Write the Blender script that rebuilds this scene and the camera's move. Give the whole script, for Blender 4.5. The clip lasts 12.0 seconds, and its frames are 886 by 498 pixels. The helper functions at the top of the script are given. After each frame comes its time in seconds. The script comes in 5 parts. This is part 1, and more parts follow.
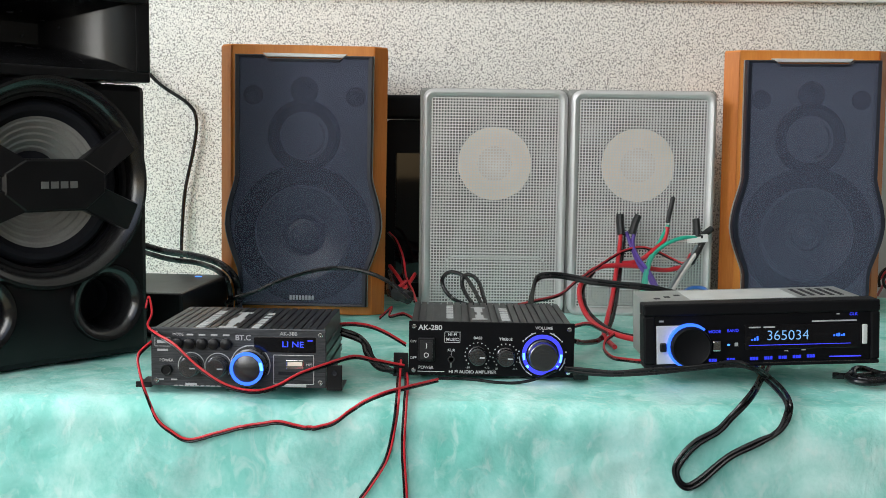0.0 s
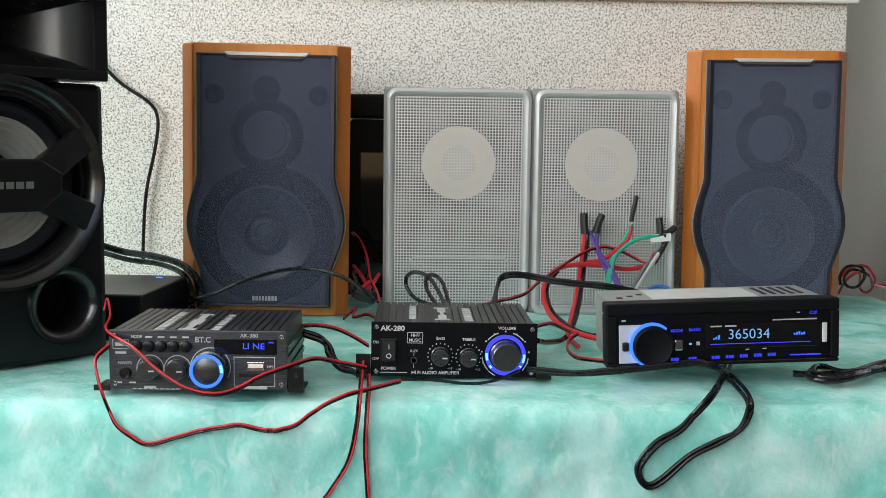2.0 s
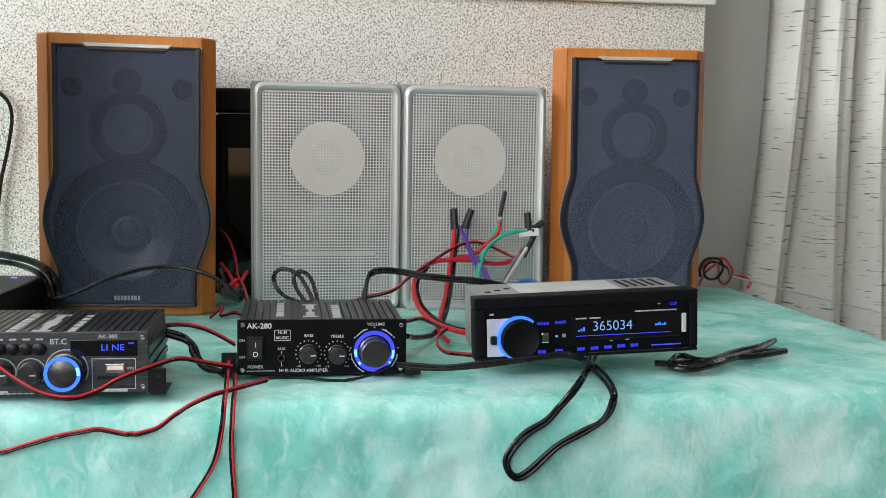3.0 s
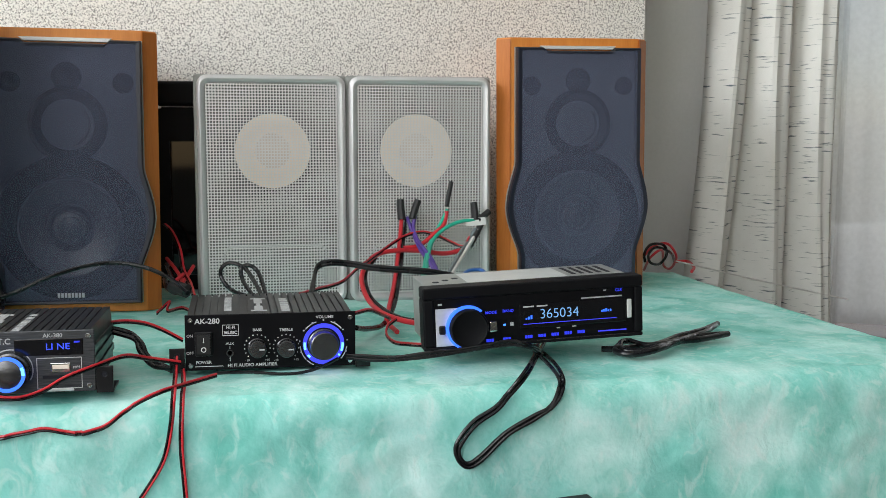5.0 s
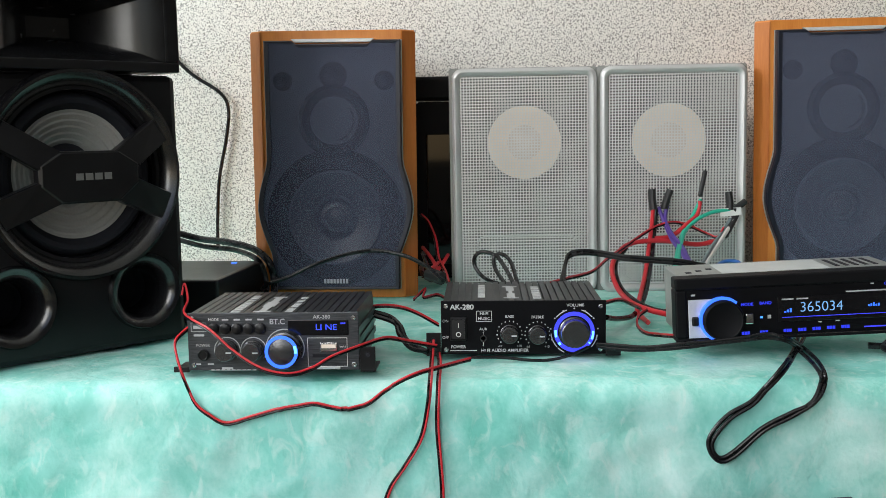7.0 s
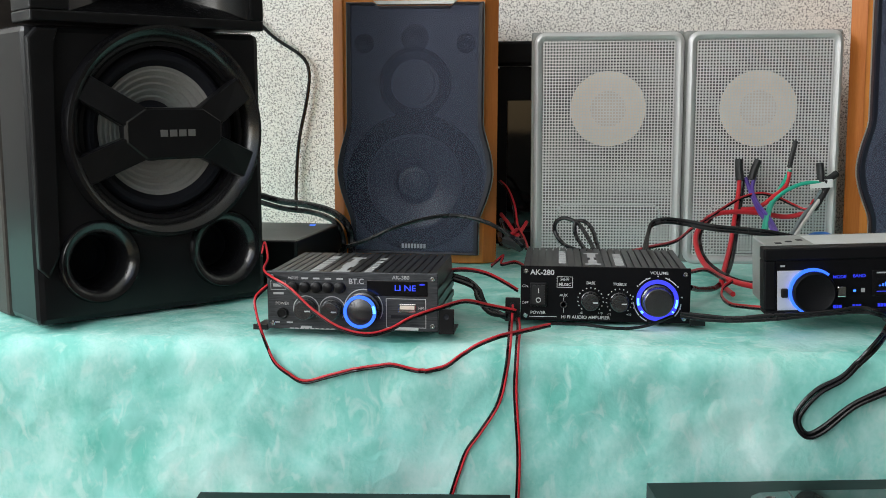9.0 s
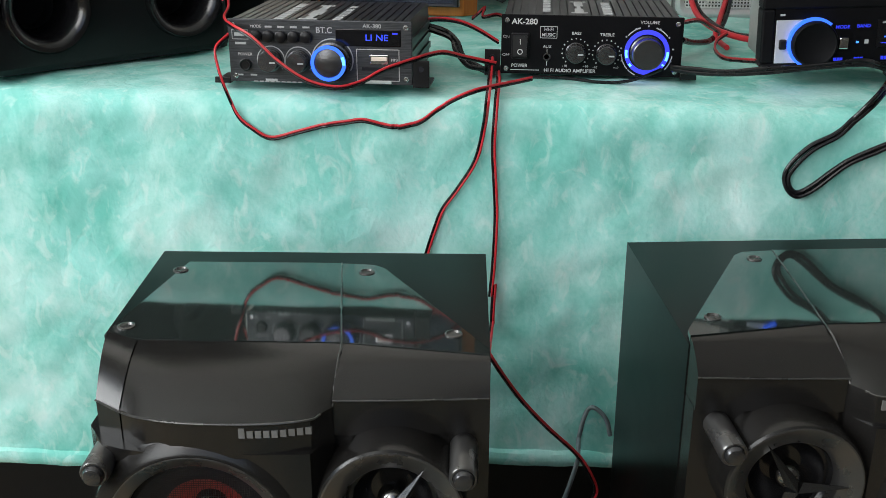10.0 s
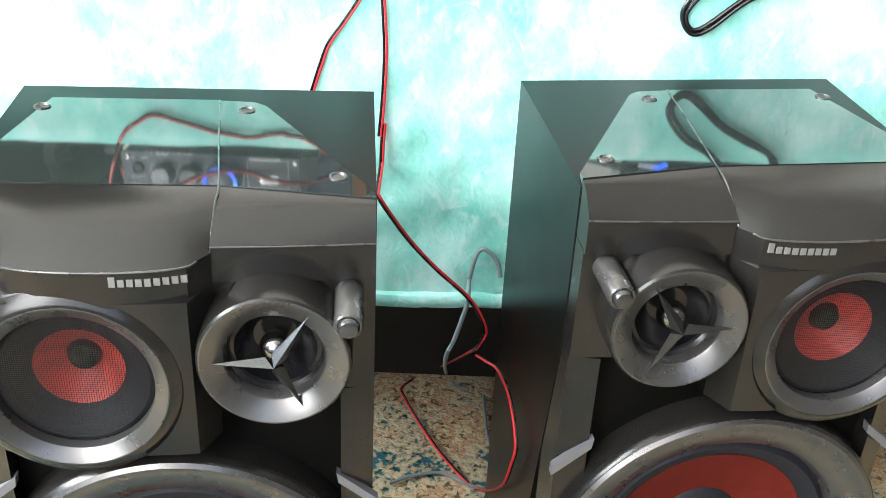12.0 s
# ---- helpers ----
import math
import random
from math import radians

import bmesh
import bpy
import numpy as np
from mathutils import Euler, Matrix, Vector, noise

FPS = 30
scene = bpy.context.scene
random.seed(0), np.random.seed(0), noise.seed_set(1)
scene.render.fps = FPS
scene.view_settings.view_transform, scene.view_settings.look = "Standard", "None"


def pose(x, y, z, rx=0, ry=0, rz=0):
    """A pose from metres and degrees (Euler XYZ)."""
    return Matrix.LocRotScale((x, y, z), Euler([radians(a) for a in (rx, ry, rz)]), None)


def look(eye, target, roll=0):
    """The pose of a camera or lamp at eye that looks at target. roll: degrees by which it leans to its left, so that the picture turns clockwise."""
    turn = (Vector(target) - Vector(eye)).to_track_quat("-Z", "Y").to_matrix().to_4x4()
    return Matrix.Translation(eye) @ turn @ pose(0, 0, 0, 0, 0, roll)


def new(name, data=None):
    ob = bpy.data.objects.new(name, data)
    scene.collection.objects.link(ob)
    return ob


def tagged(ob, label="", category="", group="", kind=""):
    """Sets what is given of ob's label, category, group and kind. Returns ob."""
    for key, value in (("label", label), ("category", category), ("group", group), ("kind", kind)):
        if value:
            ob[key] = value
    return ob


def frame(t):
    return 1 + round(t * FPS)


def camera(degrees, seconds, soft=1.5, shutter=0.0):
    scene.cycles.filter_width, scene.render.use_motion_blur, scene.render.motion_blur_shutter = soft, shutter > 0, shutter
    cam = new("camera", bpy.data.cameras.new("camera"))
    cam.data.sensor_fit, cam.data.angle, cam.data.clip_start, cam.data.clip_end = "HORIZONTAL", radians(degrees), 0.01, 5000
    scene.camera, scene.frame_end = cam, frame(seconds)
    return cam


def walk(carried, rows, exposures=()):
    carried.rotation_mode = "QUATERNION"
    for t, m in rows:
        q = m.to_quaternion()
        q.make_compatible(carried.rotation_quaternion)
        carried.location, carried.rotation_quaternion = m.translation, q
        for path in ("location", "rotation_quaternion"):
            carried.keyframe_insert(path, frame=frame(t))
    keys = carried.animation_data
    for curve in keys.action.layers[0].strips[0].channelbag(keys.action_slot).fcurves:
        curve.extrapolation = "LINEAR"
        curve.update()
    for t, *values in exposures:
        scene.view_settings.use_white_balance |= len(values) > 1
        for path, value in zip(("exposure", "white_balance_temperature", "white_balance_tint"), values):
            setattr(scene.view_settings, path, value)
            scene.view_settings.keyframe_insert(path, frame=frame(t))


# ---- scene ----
cam = camera(46.28, 12.0, soft=0.8)
# seconds, x, y, z, tilt, lean, turn
ROWS = [
    (0, 0.0299, -0.8528, 0.1932, -5.61, 0.72, 0.15),
    (0.5, 0.0312, -0.8505, 0.1940, -5.67, 0.83, 0.51),
    (1, 0.0298, -0.8537, 0.1943, -5.62, 0.78, 0.19),
    (1.5, 0.0327, -0.8509, 0.1940, -5.57, 0.78, -0.44),
    (2, 0.0350, -0.8487, 0.1941, -5.66, 0.70, -1.60),
    (2.5, 0.0381, -0.8492, 0.1938, -5.70, 0.62, -2.45),
    (3, 0.0419, -0.8449, 0.1924, -5.73, 0.87, -8.48),
    (3.5, 0.0430, -0.8427, 0.1929, -5.89, 0.80, -11.04),
    (3.7, 0.0445, -0.8422, 0.1927, -5.96, 0.69, -11.43),
    (5.3, 0.0397, -0.8508, 0.1949, -6.46, -0.20, -11.06),
    (5.5, 0.0375, -0.8525, 0.1944, -6.48, -0.39, -9.03),
    (6, 0.0396, -0.8599, 0.1948, -6.53, -0.82, -3.60),
    (6.5, 0.0374, -0.8565, 0.1958, -6.71, -0.77, -0.97),
    (7, 0.0379, -0.8579, 0.1926, -6.62, -1.05, 2.33),
    (8.8, 0.0269, -0.8544, 0.1935, -6.53, -0.09, 6.23),
    (9, 0.0297, -0.8478, 0.1818, -7.99, -0.23, 6.34),
    (9.5, 0.0342, -0.8218, 0.1633, -15.76, -0.26, 6.35),
    (10, 0.0332, -0.8072, 0.1637, -20.87, 0.08, 5.53),
    (10.5, 0.0363, -0.7946, 0.1617, -25.74, 0.59, 4.08),
    (11, 0.0349, -0.7862, 0.1569, -28.50, 1.99, 0.96),
    (11.5, 0.0380, -0.7792, 0.1544, -29.00, 2.64, -0.43),
    (12, 0.0368, -0.7828, 0.1548, -29.65, 2.97, -1.07),
]
EXPOSURES = [(0, 0.06), (7, 0.06), (9.2, -0.14), (9.6, -0.24), (10.1, 0.02), (10.5, 0.56), (11, 1.25), (11.4, 1.62), (12, 1.76)]
walk(cam, [(t, pose(x, y, z, 90 + tilt, 0, turn) @ pose(0, 0, 0, 0, 0, lean)) for t, x, y, z, tilt, lean, turn in ROWS], EXPOSURES)

# ---- world and light ----
FLOOR = -0.4927
WALL = 0.56
world = bpy.data.worlds.new("world")
scene.world = world
world.use_nodes = True
wn = world.node_tree.nodes
sky = wn.new("ShaderNodeTexSky")
sky.sky_type, sky.sun_disc, sky.sun_elevation, sky.sun_rotation = "NISHITA", False, radians(35), radians(200)
wn["Background"].inputs["Strength"].default_value = 0.12
world.node_tree.links.new(sky.outputs["Color"], wn["Background"].inputs["Color"])


def area(name, eye, target, w, h, power, colour):
    lamp = bpy.data.lights.new(name, "AREA")
    lamp.shape, lamp.size, lamp.size_y, lamp.energy, lamp.color = "RECTANGLE", w, h, power, colour
    ob = new(name, lamp)
    ob.matrix_world = look(eye, target)
    return ob


area("window_light", (-0.93, -1.86, 0.97), (-0.42, 0, 0.95), 0.66, 1.7, 14, (0.97, 1.0, 1.0))
area("side_window_light", (-1.72, -0.70, 0.95), (0.0, 0.0, 0.80), 1.35, 1.0, 44, (0.97, 1.0, 1.0))
area("curtain_window_light", (1.35, 1.02, 0.75), (1.2, 0.0, 0.45), 1.1, 1.2, 18, (0.95, 0.98, 1.0))


# ---- materials ----
def mat(name, a, b=None, rough=0.5, metal=0.0, scale=60.0, fine=600.0, bump=0.15, dist=0.001, stretch=(1, 1, 1), var=0.06, coat=0.0, spec=0.5, lo=0.35, hi=0.65, share=0.35):
    m = bpy.data.materials.new(name)
    m.use_nodes = True
    n, l = m.node_tree.nodes, m.node_tree.links
    s = n["Principled BSDF"]
    s.inputs["Roughness"].default_value, s.inputs["Metallic"].default_value = rough, metal
    s.inputs["Coat Weight"].default_value, s.inputs["Specular IOR Level"].default_value = coat, spec
    s.inputs["Coat Roughness"].default_value = 0.06
    b = b or tuple(min(1, c * (1 + var * 2) + var * 0.01) for c in a)
    tc, mp = n.new("ShaderNodeTexCoord"), n.new("ShaderNodeMapping")
    mp.inputs["Scale"].default_value = stretch
    l.new(tc.outputs["Object"], mp.inputs["Vector"])
    big, small = n.new("ShaderNodeTexNoise"), n.new("ShaderNodeTexNoise")
    big.inputs["Scale"].default_value, small.inputs["Scale"].default_value = scale, fine
    big.inputs["Detail"].default_value, small.inputs["Detail"].default_value = 4, 3
    ramp = n.new("ShaderNodeValToRGB")
    ramp.color_ramp.elements[0].position, ramp.color_ramp.elements[1].position = lo, hi
    ramp.color_ramp.elements[0].color, ramp.color_ramp.elements[1].color = (*a, 1), (*b, 1)
    for t in (big, small):
        l.new(mp.outputs["Vector"], t.inputs["Vector"])
    mix = n.new("ShaderNodeMath")
    mix.operation = "MULTIPLY_ADD"
    mix.inputs[1].default_value = share
    half = n.new("ShaderNodeMath")
    half.operation = "MULTIPLY"
    half.inputs[1].default_value = 1 - share
    l.new(big.outputs["Fac"], half.inputs[0])
    l.new(small.outputs["Fac"], mix.inputs[0])
    l.new(half.outputs[0], mix.inputs[2])
    l.new(mix.outputs[0], ramp.inputs["Fac"])
    l.new(ramp.outputs["Color"], s.inputs["Base Color"])
    rr = n.new("ShaderNodeMapRange")
    rr.inputs["To Min"].default_value, rr.inputs["To Max"].default_value = max(0.02, rough * 0.85), min(1, rough * 1.15)
    l.new(big.outputs["Fac"], rr.inputs["Value"])
    l.new(rr.outputs["Result"], s.inputs["Roughness"])
    if bump:
        bp = n.new("ShaderNodeBump")
        bp.inputs["Strength"].default_value, bp.inputs["Distance"].default_value = bump, dist
        l.new(small.outputs["Fac"], bp.inputs["Height"])
        l.new(bp.outputs["Normal"], s.inputs["Normal"])
    return m


def glow(name, colour, power):
    m = bpy.data.materials.new(name)
    m.use_nodes = True
    s = m.node_tree.nodes["Principled BSDF"]
    s.inputs["Base Color"].default_value = (*[c * 0.06 for c in colour], 1)
    s.inputs["Emission Color"].default_value = (*colour, 1)
    s.inputs["Emission Strength"].default_value = power
    return m


def fleece_material():
    m = mat("mint_fleece", (0.27, 0.68, 0.60), (0.57, 0.87, 0.81), rough=0.95, scale=14, fine=330, share=0.14, bump=0.14, dist=0.003, stretch=(1, 1, 0.8), spec=0.05, lo=0.43, hi=0.68)
    n, l = m.node_tree.nodes, m.node_tree.links
    s = n["Principled BSDF"]
    s.inputs["Sheen Weight"].default_value, s.inputs["Sheen Roughness"].default_value = 0.08, 0.4
    s.inputs["Sheen Tint"].default_value = (0.4, 0.95, 0.8, 1)
    # brushed pile: patches that lie one way or the other
    w = n.new("ShaderNodeTexNoise")
    w.inputs["Scale"].default_value, w.inputs["Detail"].default_value, w.inputs["Distortion"].default_value = 24, 4, 0.9
    mx = n.new("ShaderNodeMix")
    mx.data_type, mx.blend_type = "RGBA", "SOFT_LIGHT"
    mx.inputs["Factor"].default_value = 0.5
    ramp = [x for x in n if x.type == "VALTORGB"][0]
    l.new([x for x in n if x.type == "MAPPING"][0].outputs["Vector"], w.inputs["Vector"])
    l.new(ramp.outputs["Color"], mx.inputs["A"])
    l.new(w.outputs["Color"], mx.inputs["B"])
    g = n.new("ShaderNodeRGBToBW")
    l.new(w.outputs["Color"], g.inputs["Color"])
    cr = n.new("ShaderNodeValToRGB")
    cr.color_ramp.elements[0].position, cr.color_ramp.elements[1].position = 0.35, 0.65
    l.new(g.outputs["Val"], cr.inputs["Fac"])
    l.new(cr.outputs["Color"], mx.inputs["B"])
    # pale brushed-up tufts
    mp2, tu, c2, m2 = n.new("ShaderNodeMapping"), n.new("ShaderNodeTexNoise"), n.new("ShaderNodeValToRGB"), n.new("ShaderNodeMix")
    mp2.inputs["Scale"].default_value, mp2.inputs["Rotation"].default_value = (0.8, 1, 0.5), (0.2, 0.25, 0.1)
    tu.inputs["Scale"].default_value, tu.inputs["Detail"].default_value, tu.inputs["Distortion"].default_value = 90, 5, 1.1
    c2.color_ramp.elements[0].position, c2.color_ramp.elements[1].position = 0.54, 0.68
    c2.color_ramp.elements[1].color = (0.34, 0.34, 0.34, 1)
    m2.data_type = "RGBA"
    m2.inputs["B"].default_value = (0.80, 0.90, 0.86, 1)
    l.new([x for x in n if x.type == "TEX_COORD"][0].outputs["Object"], mp2.inputs["Vector"])
    l.new(mp2.outputs["Vector"], tu.inputs["Vector"])
    l.new(tu.outputs["Fac"], c2.inputs["Fac"])
    l.new(c2.outputs["Color"], m2.inputs["Factor"])
    l.new(mx.outputs["Result"], m2.inputs["A"])
    l.new(m2.outputs["Result"], s.inputs["Base Color"])
    # dents of the pile, over the fine fibre relief
    pile, bp2 = n.new("ShaderNodeTexNoise"), n.new("ShaderNodeBump")
    pile.inputs["Scale"].default_value, pile.inputs["Detail"].default_value, pile.inputs["Distortion"].default_value = 48, 3, 1.2
    bp2.inputs["Strength"].default_value, bp2.inputs["Distance"].default_value = 0.26, 0.005
    fibre = [x for x in n if x.type == "BUMP" and x != bp2][0]
    l.new([x for x in n if x.type == "TEX_COORD"][0].outputs["Object"], pile.inputs["Vector"])
    l.new(pile.outputs["Fac"], bp2.inputs["Height"])
    l.new(fibre.outputs["Normal"], bp2.inputs["Normal"])
    l.new(bp2.outputs["Normal"], s.inputs["Normal"])
    return m


def wallpaper_material():
    m = mat("silver_grain_wallpaper", (0.855, 0.825, 0.79), (0.885, 0.855, 0.82), rough=0.5, scale=6, fine=30, bump=0)
    n, l = m.node_tree.nodes, m.node_tree.links
    s = n["Principled BSDF"]
    tc = [x for x in n if x.type == "TEX_COORD"][0]
    v = n.new("ShaderNodeTexNoise")
    v.inputs["Scale"].default_value, v.inputs["Detail"].default_value, v.inputs["Roughness"].default_value = 430, 2.0, 0.55
    v.inputs["Distortion"].default_value = 0.2
    l.new(tc.outputs["Object"], v.inputs["Vector"])
    cr = n.new("ShaderNodeValToRGB")
    e = cr.color_ramp.elements
    e[0].position, e[0].color = 0.36, (0.30, 0.295, 0.285, 1)
    e[1].position, e[1].color = 0.58, (1, 1, 0.98, 1)
    mid = e.new(0.47)
    mid.color = (0.80, 0.795, 0.78, 1)
    l.new(v.outputs["Fac"], cr.inputs["Fac"])
    mx = n.new("ShaderNodeMix")
    mx.data_type, mx.blend_type = "RGBA", "MULTIPLY"
    mx.inputs["Factor"].default_value = 1
    ramp = [x for x in n if x.type == "VALTORGB"][0]
    l.new(ramp.outputs["Color"], mx.inputs["A"])
    l.new(cr.outputs["Color"], mx.inputs["B"])
    l.new(mx.outputs["Result"], s.inputs["Base Color"])
    bp = n.new("ShaderNodeBump")
    bp.inputs["Strength"].default_value, bp.inputs["Distance"].default_value = 0.45, 0.0014
    l.new(v.outputs["Fac"], bp.inputs["Height"])
    l.new(bp.outputs["Normal"], s.inputs["Normal"])
    return m


def carpet_material():
    m = mat("speckled_carpet", (0.03, 0.10, 0.13), (0.56, 0.45, 0.27), rough=1, scale=9, fine=150, bump=0.8, dist=0.004, spec=0.1, lo=0.40, hi=0.62, share=0.3)
    n, l = m.node_tree.nodes, m.node_tree.links
    s = n["Principled BSDF"]
    ramp = [x for x in n if x.type == "VALTORGB"][0]
    tc = [x for x in n if x.type == "TEX_COORD"][0]
    e = ramp.color_ramp.elements
    for at, colour in ((0.455, (0.02, 0.12, 0.14, 1)), (0.475, (0.34, 0.29, 0.19, 1)), (0.53, (0.52, 0.44, 0.29, 1)), (0.58, (0.42, 0.24, 0.13, 1))):
        e.new(at).color = colour
    sep, band, wave, total = n.new("ShaderNodeSeparateXYZ"), n.new("ShaderNodeMath"), n.new("ShaderNodeMath"), n.new("ShaderNodeMath")
    band.operation, wave.operation, total.operation = "MULTIPLY_ADD", "COSINE", "MULTIPLY_ADD"
    band.inputs[1].default_value, band.inputs[2].default_value = 21.0, -1.6
    total.inputs[1].default_value = 0.036
    l.new(tc.outputs["Object"], sep.inputs["Vector"])
    l.new(sep.outputs["Y"], band.inputs[0])
    l.new(band.outputs[0], wave.inputs[0])
    l.new(wave.outputs[0], total.inputs[0])
    l.new(ramp.inputs["Fac"].links[0].from_socket, total.inputs[2])
    l.new(total.outputs[0], ramp.inputs["Fac"])
    # dark flecks woven over the fields
    v, fl, mx = n.new("ShaderNodeTexNoise"), n.new("ShaderNodeValToRGB"), n.new("ShaderNodeMix")
    v.inputs["Scale"].default_value, v.inputs["Detail"].default_value, v.inputs["Distortion"].default_value = 130, 3, 0.8
    fl.color_ramp.elements[0].position, fl.color_ramp.elements[0].color = 0.36, (0.16, 0.20, 0.17, 1)
    fl.color_ramp.elements[1].position, fl.color_ramp.elements[1].color = 0.44, (1, 1, 1, 1)
    mx.data_type, mx.blend_type = "RGBA", "MULTIPLY"
    mx.inputs["Factor"].default_value = 0.85
    l.new(tc.outputs["Object"], v.inputs["Vector"])
    l.new(v.outputs["Fac"], fl.inputs["Fac"])
    l.new(ramp.outputs["Color"], mx.inputs["A"])
    l.new(fl.outputs["Color"], mx.inputs["B"])
    l.new(mx.outputs["Result"], s.inputs["Base Color"])
    return m


def curtain_material():
    m = mat("cream_streaked_curtain", (0.78, 0.77, 0.735), (0.84, 0.83, 0.80), rough=0.9, scale=30, fine=900, bump=0.2, spec=0.1)
    n, l = m.node_tree.nodes, m.node_tree.links
    s = n["Principled BSDF"]
    tc = [x for x in n if x.type == "TEX_COORD"][0]
    mp = n.new("ShaderNodeMapping")
    mp.inputs["Scale"].default_value = (26, 26, 300)
    l.new(tc.outputs["Object"], mp.inputs["Vector"])
    v = n.new("ShaderNodeTexNoise")
    v.inputs["Scale"].default_value, v.inputs["Detail"].default_value = 1.0, 3
    l.new(mp.outputs["Vector"], v.inputs["Vector"])
    cr = n.new("ShaderNodeValToRGB")
    cr.color_ramp.elements[0].position, cr.color_ramp.elements[0].color = 0.29, (0.20, 0.24, 0.27, 1)
    cr.color_ramp.elements[1].position, cr.color_ramp.elements[1].color = 0.38, (1, 1, 1, 1)
    l.new(v.outputs["Fac"], cr.inputs["Fac"])
    mx = n.new("ShaderNodeMix")
    mx.data_type, mx.blend_type = "RGBA", "MULTIPLY"
    mx.inputs["Factor"].default_value = 1
    ramp = [x for x in n if x.type == "VALTORGB"][0]
    l.new(ramp.outputs["Color"], mx.inputs["A"])
    l.new(cr.outputs["Color"], mx.inputs["B"])
    l.new(mx.outputs["Result"], s.inputs["Base Color"])
    return m


def veil_material(name, colour, share, rough=0.9, scale=0):
    m = mat(name, colour, rough=rough, scale=120, fine=1500, bump=0.1, spec=0.1)
    n, l = m.node_tree.nodes, m.node_tree.links
    s = n["Principled BSDF"]
    t, mx = n.new("ShaderNodeBsdfTransparent"), n.new("ShaderNodeMixShader")
    mx.inputs["Fac"].default_value = share
    l.new(s.outputs["BSDF"], mx.inputs[1])
    l.new(t.outputs["BSDF"], mx.inputs[2])
    l.new(mx.outputs["Shader"], n["Material Output"].inputs["Surface"])
    return m


def wire_mesh_material(name, colour, pitch, wire):
    """Crossing wires with open holes between them, in the object's x and z."""
    m = mat(name, colour, rough=0.4, metal=0.3, scale=120, bump=0)
    n, l = m.node_tree.nodes, m.node_tree.links
    tc = [x for x in n if x.type == "TEX_COORD"][0]
    sep = n.new("ShaderNodeSeparateXYZ")
    l.new(tc.outputs["Object"], sep.inputs["Vector"])
    holes = []
    for axis in ("X", "Z"):
        d, f, c = n.new("ShaderNodeMath"), n.new("ShaderNodeMath"), n.new("ShaderNodeMath")
        d.operation, f.operation, c.operation = "DIVIDE", "FRACT", "GREATER_THAN"
        d.inputs[1].default_value, c.inputs[1].default_value = pitch, wire
        l.new(sep.outputs[axis], d.inputs[0])
        l.new(d.outputs[0], f.inputs[0])
        l.new(f.outputs[0], c.inputs[0])
        holes.append(c)
    both = n.new("ShaderNodeMath")
    both.operation = "MULTIPLY"
    l.new(holes[0].outputs[0], both.inputs[0])
    l.new(holes[1].outputs[0], both.inputs[1])
    t, mx = n.new("ShaderNodeBsdfTransparent"), n.new("ShaderNodeMixShader")
    l.new(both.outputs[0], mx.inputs["Fac"])
    l.new(n["Principled BSDF"].outputs["BSDF"], mx.inputs[1])
    l.new(t.outputs["BSDF"], mx.inputs[2])
    l.new(mx.outputs["Shader"], n["Material Output"].inputs["Surface"])
    return m


FLEECE, WALLPAPER, CARPET, CURTAIN = fleece_material(), wallpaper_material(), carpet_material(), curtain_material()
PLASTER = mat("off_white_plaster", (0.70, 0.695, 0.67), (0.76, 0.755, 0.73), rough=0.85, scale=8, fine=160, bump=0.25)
# low albedo for the unseen walls, so that black surfaces reflect less
DIM = mat("reflection_damping_wall", (0.11, 0.10, 0.09), (0.14, 0.13, 0.115), rough=0.9, scale=8, fine=160)
GREYWIRE = mat("grey_insulation", (0.16, 0.20, 0.21), rough=0.45)
WHITE = mat("white_paint", (0.74, 0.74, 0.72), rough=0.45, scale=20)
DARKWOOD = mat("dark_brown_wood", (0.035, 0.022, 0.015), (0.07, 0.045, 0.03), rough=0.5, stretch=(1, 8, 8), scale=14)
# wood with the shade below the table put into its colour
SHADOWWOOD = mat("under_table_shade_board", (0.012, 0.011, 0.010), rough=0.6)
CHERRY = mat("cherry_wood", (0.60, 0.195, 0.034), (0.72, 0.275, 0.056), rough=0.42, scale=9, fine=90, stretch=(9, 9, 0.8), bump=0.05, coat=0.08, spec=0.35)
CHERRYDARK = mat("dark_cherry_wood", (0.45, 0.130, 0.022), (0.56, 0.185, 0.038), rough=0.42, scale=9, fine=90, stretch=(9, 9, 0.8), bump=0.05, coat=0.08, spec=0.35)
NAVY = veil_material("navy_grille_cloth", (0.092, 0.102, 0.155), 0.36)
NAVYEDGE = mat("navy_plastic_edge", (0.010, 0.012, 0.022), rough=0.45)
CONE = mat("grey_cone", (0.085, 0.095, 0.125), rough=0.22, spec=0.8, scale=90)
CONEDARK = mat("dark_rubber", (0.014, 0.015, 0.02), rough=0.6, spec=0.25)
SILVER = mat("silver_paint", (0.60, 0.59, 0.59), (0.67, 0.665, 0.66), rough=0.4, metal=0.4, scale=20)
SILVERDARK = mat("grey_cabinet", (0.26, 0.265, 0.25), rough=0.55, scale=20)
MESHWIRE = mat("silver_perforated_steel", (0.73, 0.715, 0.705), rough=0.42, metal=0.3, scale=20)
MESHBACK = mat("dark_grille_backing", (0.050, 0.051, 0.051), rough=0.85)
CREAM = mat("cream_paper_cone", (0.84, 0.71, 0.60), (0.88, 0.75, 0.64), rough=0.8, scale=70)
BLACK = mat("black_plastic", (0.008, 0.008, 0.009), (0.012, 0.012, 0.013), rough=0.30, spec=0.3, scale=30, fine=900, bump=0.08, dist=0.0004)
